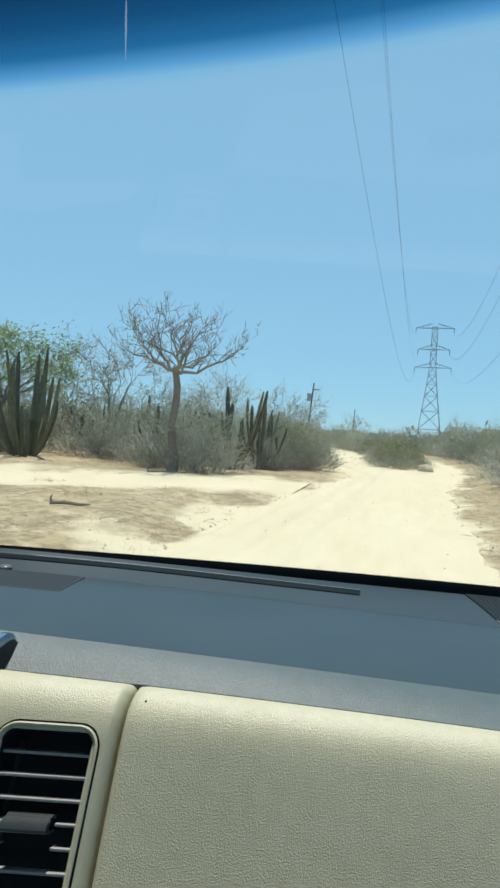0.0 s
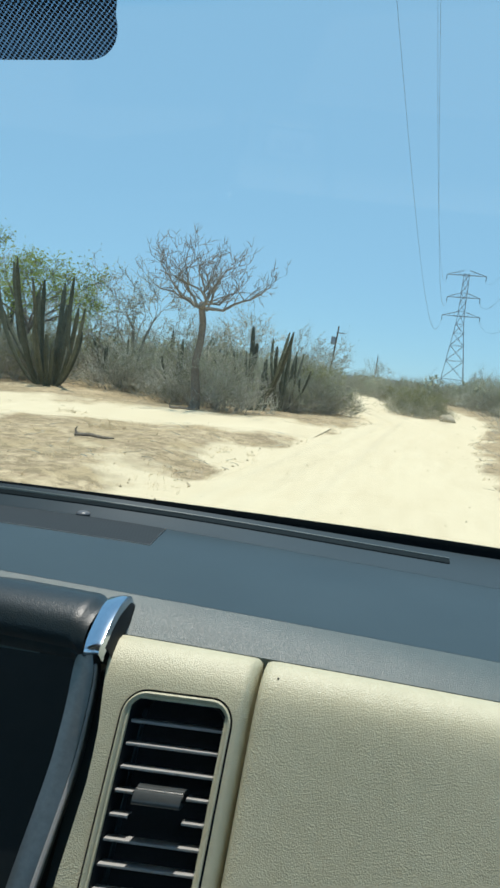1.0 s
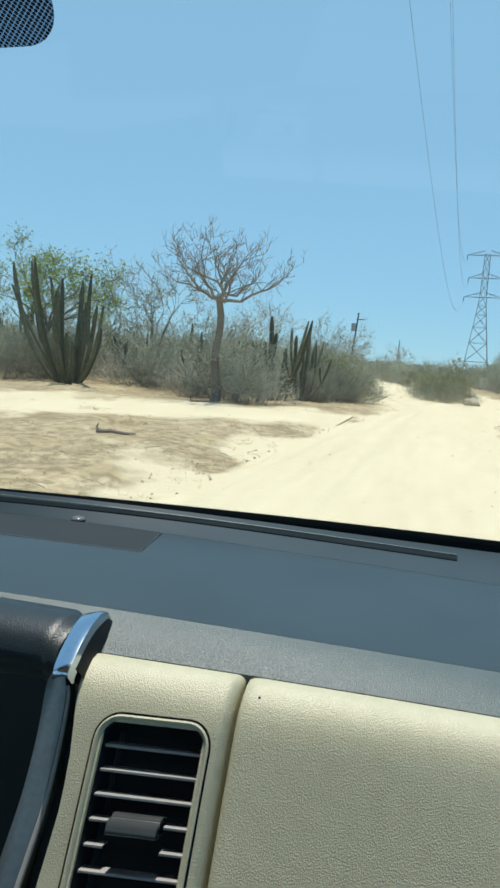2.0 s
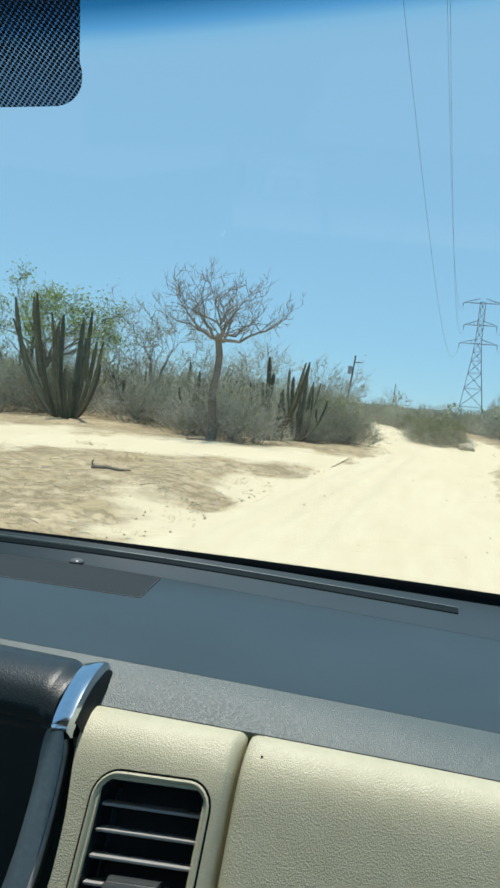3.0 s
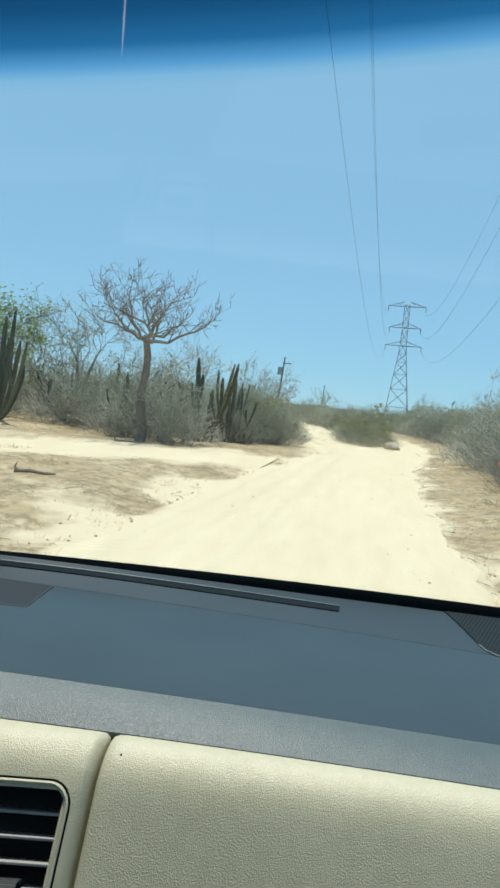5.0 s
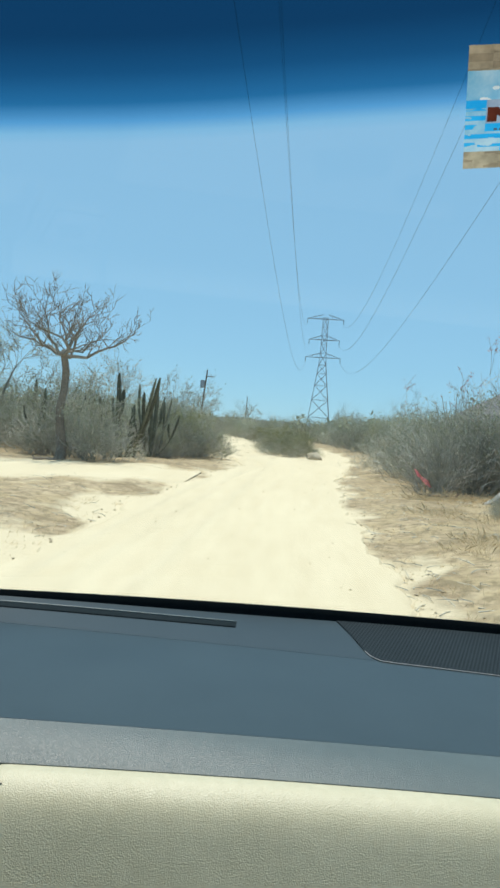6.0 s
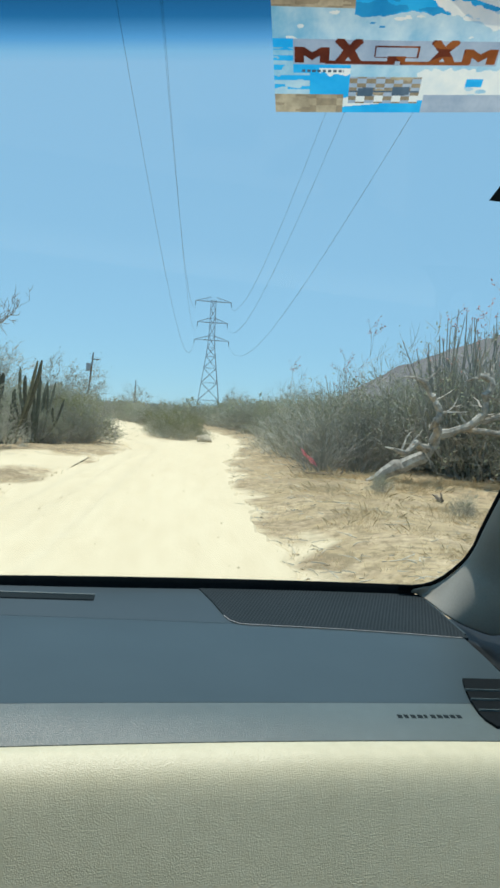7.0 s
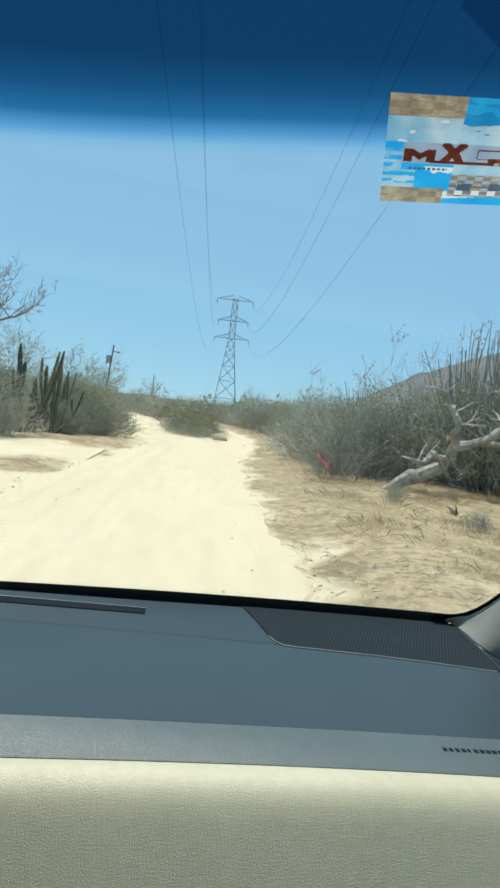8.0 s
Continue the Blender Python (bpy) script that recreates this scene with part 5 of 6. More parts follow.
def round_rect(l, r, b, t, rad, n=6):
    pts = []
    for cx, cz, a0 in ((r - rad, t - rad, 0), (l + rad, t - rad, 90), (l + rad, b + rad, 180), (r - rad, b + rad, 270)):
        for k in range(n + 1):
            a = radians(a0 + 90 * k / n)
            pts.append((cx + rad * math.cos(a), cz + rad * math.sin(a)))
    return pts


def ring(loops_in):
    """A frame on the vent's face through outlines, each with its own height."""
    bm = bmesh.new()
    n = len(loops_in[0][0])
    loops = [[bm.verts.new(on_face(x, z, o)) for x, z in ln] for ln, o in loops_in]
    for a, b in zip(loops, loops[1:]):
        for k in range(n):
            m = (k + 1) % n
            bm.faces.new((a[k], a[m], b[m], b[k]))
    return bm


def rect(grow, rad):
    return round_rect(V_L - grow, V_R + grow, V_B - grow, V_T + grow, rad)


dpart("vent_gap", ring(((rect(0.0044, 0.0122), -0.002), (rect(0.0044, 0.0122), 0.0005), (rect(0.0035, 0.0115), 0.0005), (rect(0.0035, 0.0115), -0.002))), RUBBER, "thin dark gap round the vent frame", True)
dpart("vent_frame", ring(((rect(0.0036, 0.0115), -0.002), (rect(0.0034, 0.0112), 0.0010), (rect(0.0027, 0.0105), 0.0015), (rect(0.0019, 0.0098), 0.0011), (rect(0.0012, 0.0092), 0.0002), (rect(0.0009, 0.009), -0.0030))), BEIGE, "beige rounded vent frame", True)
vent = dpart("air_vent", ring(((rect(0.0012, 0.009), -0.0016), (rect(0.0004, 0.0086), -0.0012), (rect(-0.0006, 0.008), -0.0035), (rect(-0.0008, 0.008), -0.026))), BLACK, "black centre air vent with grey slats", True)
dpart("duct", sheet([[on_face(x, z, -0.026) for x in span(V_L - 0.002, V_R + 0.002, 4)] for z in span(V_T + 0.002, V_B - 0.002, 8)], (0, 0.012, 0)), BLACK, "black duct behind the slats", parent=vent)


def slat(z, l, r):
    rows = [[on_face(x, z + dz, o) for x in span(l, r, 6)] for o, dz in ((-0.0046, -0.0002), (-0.0038, 0.0001), (-0.0037, 0.0007), (-0.0044, 0.0010), (-0.0100, 0.0016))]
    return dpart("slat", sheet(rows, (0, 0.0003, -0.0008)), SLAT, parent=vent)


for k in range(10):
    z = 1.3722 - 0.0103 * k
    if 3 <= k <= 4:
        slat(z, V_L + 0.0010, -0.1905)
        slat(z, -0.1635, V_R - 0.0010)
    else:
        slat(z, V_L + 0.0010, V_R - 0.0010)
knob = sheet([[on_face(x, z, o) for x in [-0.1876, -0.1870] + span(-0.1861, -0.1655, 4) + [-0.1646, -0.1640]] for z, o in ((1.3440, -0.004), (1.3446, 0.0012), (1.3440, 0.0034), (1.3426, 0.0044), (1.3408, 0.0050), (1.3392, 0.0052), (1.3382, 0.0046), (1.3378, 0.0034), (1.3378, 0.0), (1.3384, -0.006))], (0, 0.006, 0))
dpart("knob", knob, KNOB, "dark grey sliding vent knob", True, vent)

# the centre console's hood, chrome strip and dark screen
hood_rows = []
for u, z in ((0.491, 1.404), (0.4905, 1.4145), (0.486, 1.4190), (0.476, 1.4200), (0.465, 1.4180), (0.4570, 1.4140), (0.4525, 1.4085), (0.4510, 1.4030), (0.4535, 1.3975), (0.4600, 1.3960)):
    hood_rows.append([C(x, u - 0.05 * max(0.0, -0.24 - x), z - 0.0035 * smooth01((x + 0.2440) / 0.0080) ** 2) for x in span(-0.70, -0.256, 24) + [-0.250, -0.246, -0.243, -0.240, -0.2370, -0.2345]])
dpart("console_hood", sheet(hood_rows, (0, 0.003, -0.010)), GRAINBLACK, "black grained hood over the centre screen", True)
# the strip's run: how far ahead, how high, its outer edge and its width
STRIP = ((0.4905, 1.4085, -0.2353, 0.0105), (0.4895, 1.4140, -0.2348, 0.0105), (0.4860, 1.4185, -0.2346, 0.0112), (0.4790, 1.4203, -0.2346, 0.0120), (0.4700, 1.4178, -0.2353, 0.0122), (0.4620, 1.4110, -0.2368, 0.0118), (0.4560, 1.4030, -0.2384, 0.0116), (0.4525, 1.3965, -0.2388, 0.0104), (0.4500, 1.3880, -0.2397, 0.0135), (0.4430, 1.3700, -0.2387, 0.0135), (0.4340, 1.3500, -0.2385, 0.0135), (0.4260, 1.3330, -0.2395, 0.0135), (0.4080, 1.2950, -0.2435, 0.0135), (0.3850, 1.2450, -0.2480, 0.0135), (0.3500, 1.1700, -0.2525, 0.0135))


def eased_run(table, parts):
    """A smooth curve through the table's rows."""
    out = []
    for i in range(len(table) - 1):
        p = [Vector(table[max(0, min(len(table) - 1, i + d))]) for d in (-1, 0, 1, 2)]
        for k in range(parts):
            t = k / parts
            out.append(0.5 * (2 * p[1] + (p[2] - p[0]) * t + (2 * p[0] - 5 * p[1] + 4 * p[2] - p[3]) * t * t + (3 * p[1] - p[0] - 3 * p[2] + p[3]) * t ** 3))
    return out + [Vector(table[-1])]


def strip_row(v, flat):
    y, z, x, w = v
    return [C(x, y + 0.004, z - 0.003), C(x + 0.0006, y + 0.0008, z - 0.0004), C(x + w * 0.3, y - 0.0004 * flat, z + 0.0006 * (1 - flat)), C(x + w * 0.7, y - 0.0006 * flat, z + 0.0020 * (1 - flat)), C(x + w - 0.0006, y + 0.0006, z - 0.0004 + 0.0022 * (1 - flat)), C(x + w, y + 0.004, z - 0.003)]


NEAR = (1, 1, 1, 1, 0.990, 0.976, 0.963, 0.955, 0.965, 0.98, 0.99, 1, 1, 1, 1)
CAP = [(0.125 + (y - 0.125) * k, 1.59 + (z - 1.59) * k, x * k, w * k) for (y, z, x, w), k in zip(STRIP, NEAR)]
run, cap_run = eased_run(STRIP, 4), eased_run(CAP, 4)
dpart("chrome_cap", sheet([strip_row(v, 0) for v in cap_run[8:30]], (0, 0.003, -0.001)), CHROME, "polished chrome cap over the console's corner", True)
dpart("chrome_strip", sheet([strip_row(v + Vector((0.0008, 0.0002, 0, 0)), 1) for v in run[24:]], (0, 0.008, -0.004)), SATIN, "satin metal strip, the dark cabin's reflection put into its colour", True)
# the strip's bright highlight line, put in as a pale grey tube
dpart("strip_edge", tube([C(x + w + 0.0008, y + 0.0016, z - 0.0010) for y, z, x, w in run[30:]], [0.0016 + 0.0012 * smooth01((k - 4) / 20) for k in range(len(run[30:]))], 8), SLAT, "thin edge of the metal strip, its highlight put in as pale grey", True)
# shaded side of the cap, made a black piece of its own
dpart("cap_side", sheet([[C(x + w - 0.0004, y + 0.002, z - 0.0016), C(x + w + 0.0006, y + 0.005, z - 0.004), C(x + w + 0.0012, y + 0.009, z - 0.010)] for y, z, x, w in cap_run[8:26]], (0, 0.004, -0.004)), BLACK, "side face of the chrome cap, its shade put in as black", True)
dpart("screen", sheet([[C(x, y, z) for x in span(-0.70, -0.236, 8)] for y, z in ((0.466, 1.392), (0.458, 1.365), (0.447, 1.33), (0.432, 1.29), (0.40, 1.22), (0.37, 1.14))], (0, 0.02, 0)), DISPLAY, "dark centre screen in the hood's shade", True)
# dark sheet behind the gap stands for the shade next to the strip
dpart("console_side", sheet([[C(x, y + 0.016, z - 0.006) for x in span(-0.2290, -0.1990, 3)] for y, z, _, _ in STRIP[8:]], (0, 0.02, 0)), PAD, "dark grey sheet put in for the shade beside the strip", True)
pin = bmesh.new()
bmesh.ops.create_uvsphere(pin, u_segments=10, v_segments=6, radius=0.0009, matrix=Matrix.Translation(C(-0.129, 0.4712, 1.3978)))
dpart("pin_mark", pin, SLOT, "small dark pin mark in the beige vinyl", True)


# the slot, perforated panels, sensor, badge and side vent on the top
def slot_y(x):
    """The slot's far edge."""
    return line_glass(x)[0] - 0.004 - 0.021 * max(0.0, (x + 0.5) / 0.47) ** 1.6


slot_x = span(-0.9, -0.0265, 50)
dpart("defroster_slot", sheet([[on_top(x, slot_y(x) - w * (0.36 + 0.62 * smooth01((x + 0.46) / 0.42)), h) for x in slot_x] for w, h in ((0.0135, 0.0010), (0.0127, 0.0014), (0.0122, 0.0010), (0.0012, 0.0010))], (0, 0, -0.004)), SLOT, "long dark defroster slot", True)
dpart("slot_lip", sheet([[on_top(x, slot_y(x) - w, h) for x in slot_x] for w, h in ((0.0013, 0.0006), (0.0011, 0.0018), (0.0, 0.0020), (-0.0012, 0.0006))], (0, 0, -0.004)), COVER, "thin pale lip of the slot", True)
MESH_R = ((0.0764, 0.8386), (0.080, 0.822), (0.0845, 0.806), (0.0892, 0.7904), (0.0982, 0.7545), (0.103, 0.7425), (0.111, 0.7345), (0.122, 0.7325), (0.160, 0.7305), (0.205, 0.7277), (0.260, 0.7222), (0.3165, 0.7152), (0.3205, 0.757), (0.3235, 0.80), (0.323, 0.842), (0.25, 0.8415), (0.18, 0.8385), (0.12, 0.8335))
dpart("speaker_grille", sheet([[on_top(x, y0 + (y1 - y0) * u, 0.0012) for x, y0, y1 in [(x, along(((0.0764, 0.8310), (0.0892, 0.7904), (0.0982, 0.7545), (0.103, 0.7425), (0.111, 0.7345), (0.122, 0.7325), (0.205, 0.7277), (0.3165, 0.7152), (0.33, 0.714)), x), line_glass(x)[0] - 0.002) for x in [0.0764, 0.080, 0.084, 0.0892, 0.094, 0.0982, 0.103, 0.107, 0.111, 0.122] + span(0.14, 0.3225, 8)]] for u in span(0, 1, 5)], (0, 0, -0.004)), GRILLE, "black perforated speaker mesh")
dpart("grille_rim", tube([on_top(x, y - 0.0005, 0.0009) for x, y in MESH_R[4:12]], [0.0006] * 8, 6), SLAT, "thin pale rim of the speaker mesh", True)
front_c = ((-0.62, 0.556), (-0.39, 0.6165), (-0.2745, 0.642))
back_c = ((-0.62, 0.640), (-0.46, 0.7095), (-0.33, 0.7325), (-0.296, 0.733))
panel_rows = []
for u in span(0, 1, 6):
    row = []
    for x in span(-0.60, -0.2752, 20):
        xx = x - 0.0205 * u * smooth01((x + 0.34) / 0.06)
        y0, y1 = along(front_c, xx), along(back_c, xx)
        row.append(on_top(xx, y0 + (y1 - y0) * u, 0.0010))
    panel_rows.append(row)
dpart("centre_grille", sheet(panel_rows, (0, 0, -0.004)), GRILLE2, "dark perforated centre speaker cover")
dpart("grille_rim", tube([on_top(x, y, 0.0012) for x, y in ((-0.60, 0.5608), (-0.39, 0.6162), (-0.2748, 0.6415), (-0.2955, 0.7325))], [0.0009] * 4, 6), SATIN, "thin pale rim of the centre cover", True)
bm = bmesh.new()
bmesh.ops.create_uvsphere(bm, u_segments=20, v_segments=10, radius=1)
for v in bm.verts:
    p = v.co
    v.co = C(-0.384 + p.x * 0.0072, 0.7330 + p.y * 0.0072, top_z(-0.384, 0.7330) + 0.001 + max(p.z, -0.2) * 0.0030)
dpart("light_sensor", bm, SENSOR, "small shiny domed light sensor", True)
for k, w in enumerate((0.0044, 0.0040, 0.0044, 0.0046, 0.0030, 0.0044, 0.0046, 0.0046, 0.0046, 0.0046)):
    x = 0.2022 + k * 0.0049
    y = 0.5563 + 0.127 * (x - 0.2022)
    bar = sheet([[on_top(x + a * w, y + b * 0.0048, 0.0014) for a in (0.05, 0.82)] for b in (0.1, 0.95)], (0, 0, -0.003))
    dpart("badge_bar", bar, SLOT, "embossed dark lettering bar" if k == 0 else "")
vent_rows = []
for u in span(0, 1, 8):
    y = 0.5525 + 0.0705 * u
    x0 = 0.2640 + 0.0125 * u * u + 0.006 * (1 - smooth01(u / 0.18))
    vent_rows.append([on_top(x, y + 0.10 * (x - 0.27), 0.0030) for x in span(x0, 0.322, 6)])
side_vent = dpart("side_vent", sheet(vent_rows, (0, 0, -0.004)), RUBBER, "black side vent at the dashboard's end")
for k in range(3):
    y = 0.5710 + 0.0150 * k
    x0 = 0.2655 + 0.010 * ((y - 0.569) / 0.057) ** 2
    bar = sheet([[on_top(x, y + b + 0.10 * (x - 0.27), 0.0044) for x in span(x0, 0.321, 5)] for b in (0, 0.0006)], (0, 0, -0.003))
    dpart("slat", bar, COVER, parent=side_vent)

# ---- the windscreen ----
screen = thing("windshield", C(0, 0.82, 1.40), "raked windscreen with a blue shade band along its top", "windscreen", kind="structure")
glass_at = screen.location.copy()


def gpart(name, bm, material, label="", smooth=False):
    bmesh.ops.translate(bm, verts=bm.verts, vec=-glass_at)
    ob = part(name, bm, material, screen, label, smooth)
    if len(ob.data.polygons) and ob.data.polygons[0].normal.y > 0 and name in ("pane", "shade_band", "frit"):
        ob.data.flip_normals()
    return ob


G_L, G_R, G_T = -0.95, 0.36, 1.86


def pane(x0, x1, foot, z1, inside, nx, nz):
    bm = bmesh.new()
    grid = [[bm.verts.new(on_glass(x, foot(x) + (z1 - foot(x)) * u, inside)) for x in span(x0, x1, nx)] for u in span(0, 1, nz)]
    for a, b in zip(grid, grid[1:]):
        for j in range(nx):
            bm.faces.new((a[j], a[j + 1], b[j + 1], b[j]))
    return bm


glass = gpart("pane", pane(G_L, G_R, lambda x: line_glass(x)[1] - 0.008, G_T, 0.0, 60, 20), clear_glass(), "clear glass pane", True)
glass.visible_shadow = False


def band_z(x):
    """Height of the shade band's soft lower edge."""
    return along(((-0.95, 1.674), (-0.3, 1.7125), (-0.21, 1.7180), (-0.17, 1.7210), (-0.12, 1.7250), (-0.07, 1.7290), (-0.02, 1.7340), (0.02, 1.7385), (0.055, 1.7420), (0.1, 1.7468), (0.2, 1.757), (0.36, 1.777)), x)


band = gpart("shade_band", pane(G_L, G_R, lambda x: band_z(x) - 0.002, G_T, 0.003, 60, 60), tint_glass(), "deep blue tinted shade band", True)
fade = band.data.attributes.new("depth", "FLOAT", "POINT")
steps_up = [max(0.0, min(1.0, ((G_T - band_z(x) + 0.002) * u - 0.002) / 0.029)) for u in span(0, 1, 60) for x in span(G_L, G_R, 60)]
fade.data.foreach_set("value", steps_up)
band.visible_shadow = False
CORNER_REFLECTION = bpy.data.materials.new("dark_corner_reflection")
CORNER_REFLECTION.use_nodes = True
CORNER_REFLECTION.node_tree.nodes.remove(CORNER_REFLECTION.node_tree.nodes["Principled BSDF"])
see = node(CORNER_REFLECTION.node_tree, "ShaderNodeBsdfTransparent", Color=(0.62, 0.66, 0.74, 1))
CORNER_REFLECTION.node_tree.links.new(see.outputs[0], CORNER_REFLECTION.node_tree.nodes["Material Output"].inputs[0])
FRIT = frit_dots(0.0038)
# see-through white for a cabin reflection that is laid on the glass
GLINT = bpy.data.materials.new("pale_glint")
GLINT.use_nodes = True
through_it = node(GLINT.node_tree, "ShaderNodeBsdfTransparent", Color=(0.9, 0.95, 1.0, 1))
pale = node(GLINT.node_tree, "ShaderNodeBsdfTranslucent", Color=(0.75, 0.85, 0.95, 1))
blend = node(GLINT.node_tree, "ShaderNodeMixShader", Fac=0.2)
GLINT.node_tree.links.new(through_it.outputs[0], blend.inputs[1])
GLINT.node_tree.links.new(pale.outputs[0], blend.inputs[2])
GLINT.node_tree.links.new(blend.outputs[0], GLINT.node_tree.nodes["Material Output"].inputs[0])


def frit(x0, x1, z0, z1, rad):
    """A dotted printed patch on the glass, its lower corner rounded."""
    bm = bmesh.new()
    pts = [(x0, z1), (x1 + 0.56 * (z1 - z0), z1), (x1 + 0.56 * rad, z0 + rad)]
    for k in range(1, 8):
        a = radians(90 * k / 8)
        pts.append((x1 - rad + (rad + 0.56 * rad) * math.cos(a), z0 + rad - rad * math.sin(a)))
    pts += [(x1 - rad, z0), (x0, z0 - 0.02)]
    bm.faces.new([bm.verts.new(on_glass(x, z, 0.006)) for x, z in pts])
    return bm


gpart("frit", frit(-0.56, -0.2395, 1.7022, 1.82, 0.0135), FRIT, "black dotted print behind the mirror place")
tri = bmesh.new()
tri.faces.new([tri.verts.new(on_glass(x, z, 0.006)) for x, z in ((0.2020, 1.7115), (0.36, 1.7105), (0.36, 1.80), (0.2120, 1.735))])
gpart("frit", tri, SLOT, "dark printed corner of the windscreen")
# roof and pillar mirrored in the glass, put in as a tinted sheet
corner = bmesh.new()
corner.faces.new([corner.verts.new(on_glass(x, z, 0.0045)) for x, z in ((0.0900, 1.7885), (0.1000, 1.7852), (0.1104, 1.7818), (0.1243, 1.7768), (0.1384, 1.7715), (0.1600, 1.7640), (0.36, 1.7640), (0.36, 1.83), (0.0900, 1.83))])
gpart("frit", corner, CORNER_REFLECTION, "tinted sheet for the roof's dark reflection in the upper corner")
# tapered sliver drawn in place of a bright reflection
glint = bmesh.new()
for u in range(12):
    a, b = u / 12, (u + 1) / 12
    ends = []
    for v in (a, b):
        w = 0.0011 * math.sin(math.pi * min(1.0, v * 1.02)) ** 0.7 * (1 - 0.55 * v) + 0.0001
        x, z = -0.1310 - 0.0075 * v, 1.7500 - 0.0170 * v
        ends.append([on_glass(x - w * 0.5, z, 0.0075), on_glass(x + w * 0.5, z, 0.0075)])
    glint.faces.new([glint.verts.new(p) for p in (ends[0][0], ends[0][1], ends[1][1], ends[1][0])])
gpart("glass_streak", glint, GLINT, "thin pale cabin reflection put on the shade band")
SIDE = ((0.297, 1.4062), (0.312, 1.4075), (0.323, 1.4105), (0.3325, 1.4165), (0.3395, 1.4265), (0.3440, 1.4385), (0.3470, 1.4530), (0.3455, 1.4720), (0.3405, 1.4890), (0.3362, 1.508), (0.3304, 1.5357), (0.318, 1.60), (0.302, 1.68), (0.284, 1.76), (0.265, 1.85))
seal_rows = []
for x, z in [(x, line_glass(x)[1] - 0.001) for x in span(-0.93, 0.318, 40)]:
    p = on_glass(x, z, 0.002)
    drop = SIZE * (line_glass(x)[1] - line_deck(x)[1])
    seal_rows.append([on_glass(x, z + 0.0006, -0.001), p, p + Vector((0, -0.001, -drop * 0.5)), p + Vector((0, -0.002, -drop - 0.003))])
gpart("seal", sheet(seal_rows, (0, 0.006, -0.001)), RUBBER, "black rubber edge of the windscreen", True)
edge_rows = []
for k, (x, z) in enumerate(SIDE):
    d = 0.0046 - 0.0038 * smooth01(k / 7)
    lean = smooth01(k / 6)
    edge_rows.append([on_glass(x - d * lean, z + d * (1 - lean), 0.003), on_glass(x + 0.002, z - 0.003 * (1 - lean), 0.005)])
gpart("seal", sheet(edge_rows, (0.001, 0.003, 0)), RUBBER, "black rubber edge running up the pillar", True)

# ---- pillar, shell and wheels ----
car = thing("car_body", (-0.55, -0.3, 0.0), "silver car body with beige lining around the cabin", "car")
car_at = car.location.copy()


def cpart(name, bm, material, label="", smooth=False, parent=None):
    bmesh.ops.translate(bm, verts=bm.verts, vec=-car_at)
    return part(name, bm, material, parent or car, label, smooth)


FOOT = ((0.316, 0.852, 1.3985), (0.3238, 0.840, 1.3970), (0.3262, 0.815, 1.3960), (0.3258, 0.802, 1.3955), (0.3252, 0.792, 1.3950))
OUT = ((0.0, 0.0, 0.0), (0.0, -0.020, 0.0), (0.006, -0.044, 0.0), (0.020, -0.066, 0.0), (0.042, -0.082, 0.0), (0.075, -0.092, 0.0), (0.115, -0.098, 0.0))


def rolled(grids, name, label):
    """Grids of places that share edges, welded into one softly rounded skin with some thickness."""
    bm = bmesh.new()
    for grid in grids:
        net = [[bm.verts.new(p) for p in row] for row in grid]
        for a, b in zip(net, net[1:]):
            for j in range(len(a) - 1):
                bm.faces.new((a[j], a[j + 1], b[j + 1], b[j]))
    bmesh.ops.remove_doubles(bm, verts=bm.verts, dist=0.0004)
    bmesh.ops.recalc_face_normals(bm, faces=bm.faces)
    ob = cpart(name, bm, TRIM, label, True)
    ob.modifiers.new("round", "SUBSURF").levels = 2
    ob.modifiers["round"].render_levels = 2
    skin = ob.modifiers.new("skin", "SOLIDIFY")
    skin.thickness, skin.offset = 0.012, 1.0
    return ob


ledge = []
for (x, y, z), k in zip(FOOT, (1, 3, 4, 5, 6)):
    a, b = C(x, y, z), on_glass(SIDE[k][0] + 0.001, SIDE[k][1] - 0.0005, 0.006)
    ledge.append([a.lerp(b, u) + Vector((0, 0, -0.004 * math.sin(math.pi * u))) for u in span(0, 1, 6)])
# behind the ledge the trim rolls back and down beside the dashboard's end
for step in ((0.0, -0.020, 0.0), (0.006, -0.044, -0.003), (0.020, -0.066, -0.010), (0.042, -0.082, -0.018), (0.075, -0.092, -0.028), (0.115, -0.098, -0.040)):
    base = ledge[4]
    ledge.append([p + Vector(step) * (0.55 + 0.45 * n / 6) for n, p in enumerate(base)])
upright = []
for k in range(6, len(SIDE)):
    x, z = SIDE[k]
    b = on_glass(x + 0.001, z - 0.0005, 0.006)
    row = [b + Vector(o) for o in OUT]
    if k == 6:
        row = [ledge[4][6]] + [ledge[n][6] for n in range(5, 11)]
    upright.append(row)
rolled((ledge, upright), "pillar", "smooth grey windscreen pillar trim")
# deep shade at the dashboard's end, put in as a plain black slab
cpart("door_top", sheet([[C(x, y, 1.3885 - 0.02 * u) for u, x in ((0, 0.3195), (0.2, 0.327), (0.6, 0.345), (1, 0.40))] for y in span(0.50, 0.83, 8)], (0, 0, -0.25)), BLACK, "door edge beside the dashboard, its shade put in as black", True)
XL, XR = -1.78, 0.72
cpart("pillar", tube([on_glass(-0.955, z, 0.0) for z in span(1.36, 1.86, 8)], [0.045] * 9, 10), DARKTRIM, "grey windscreen pillar trim", True)
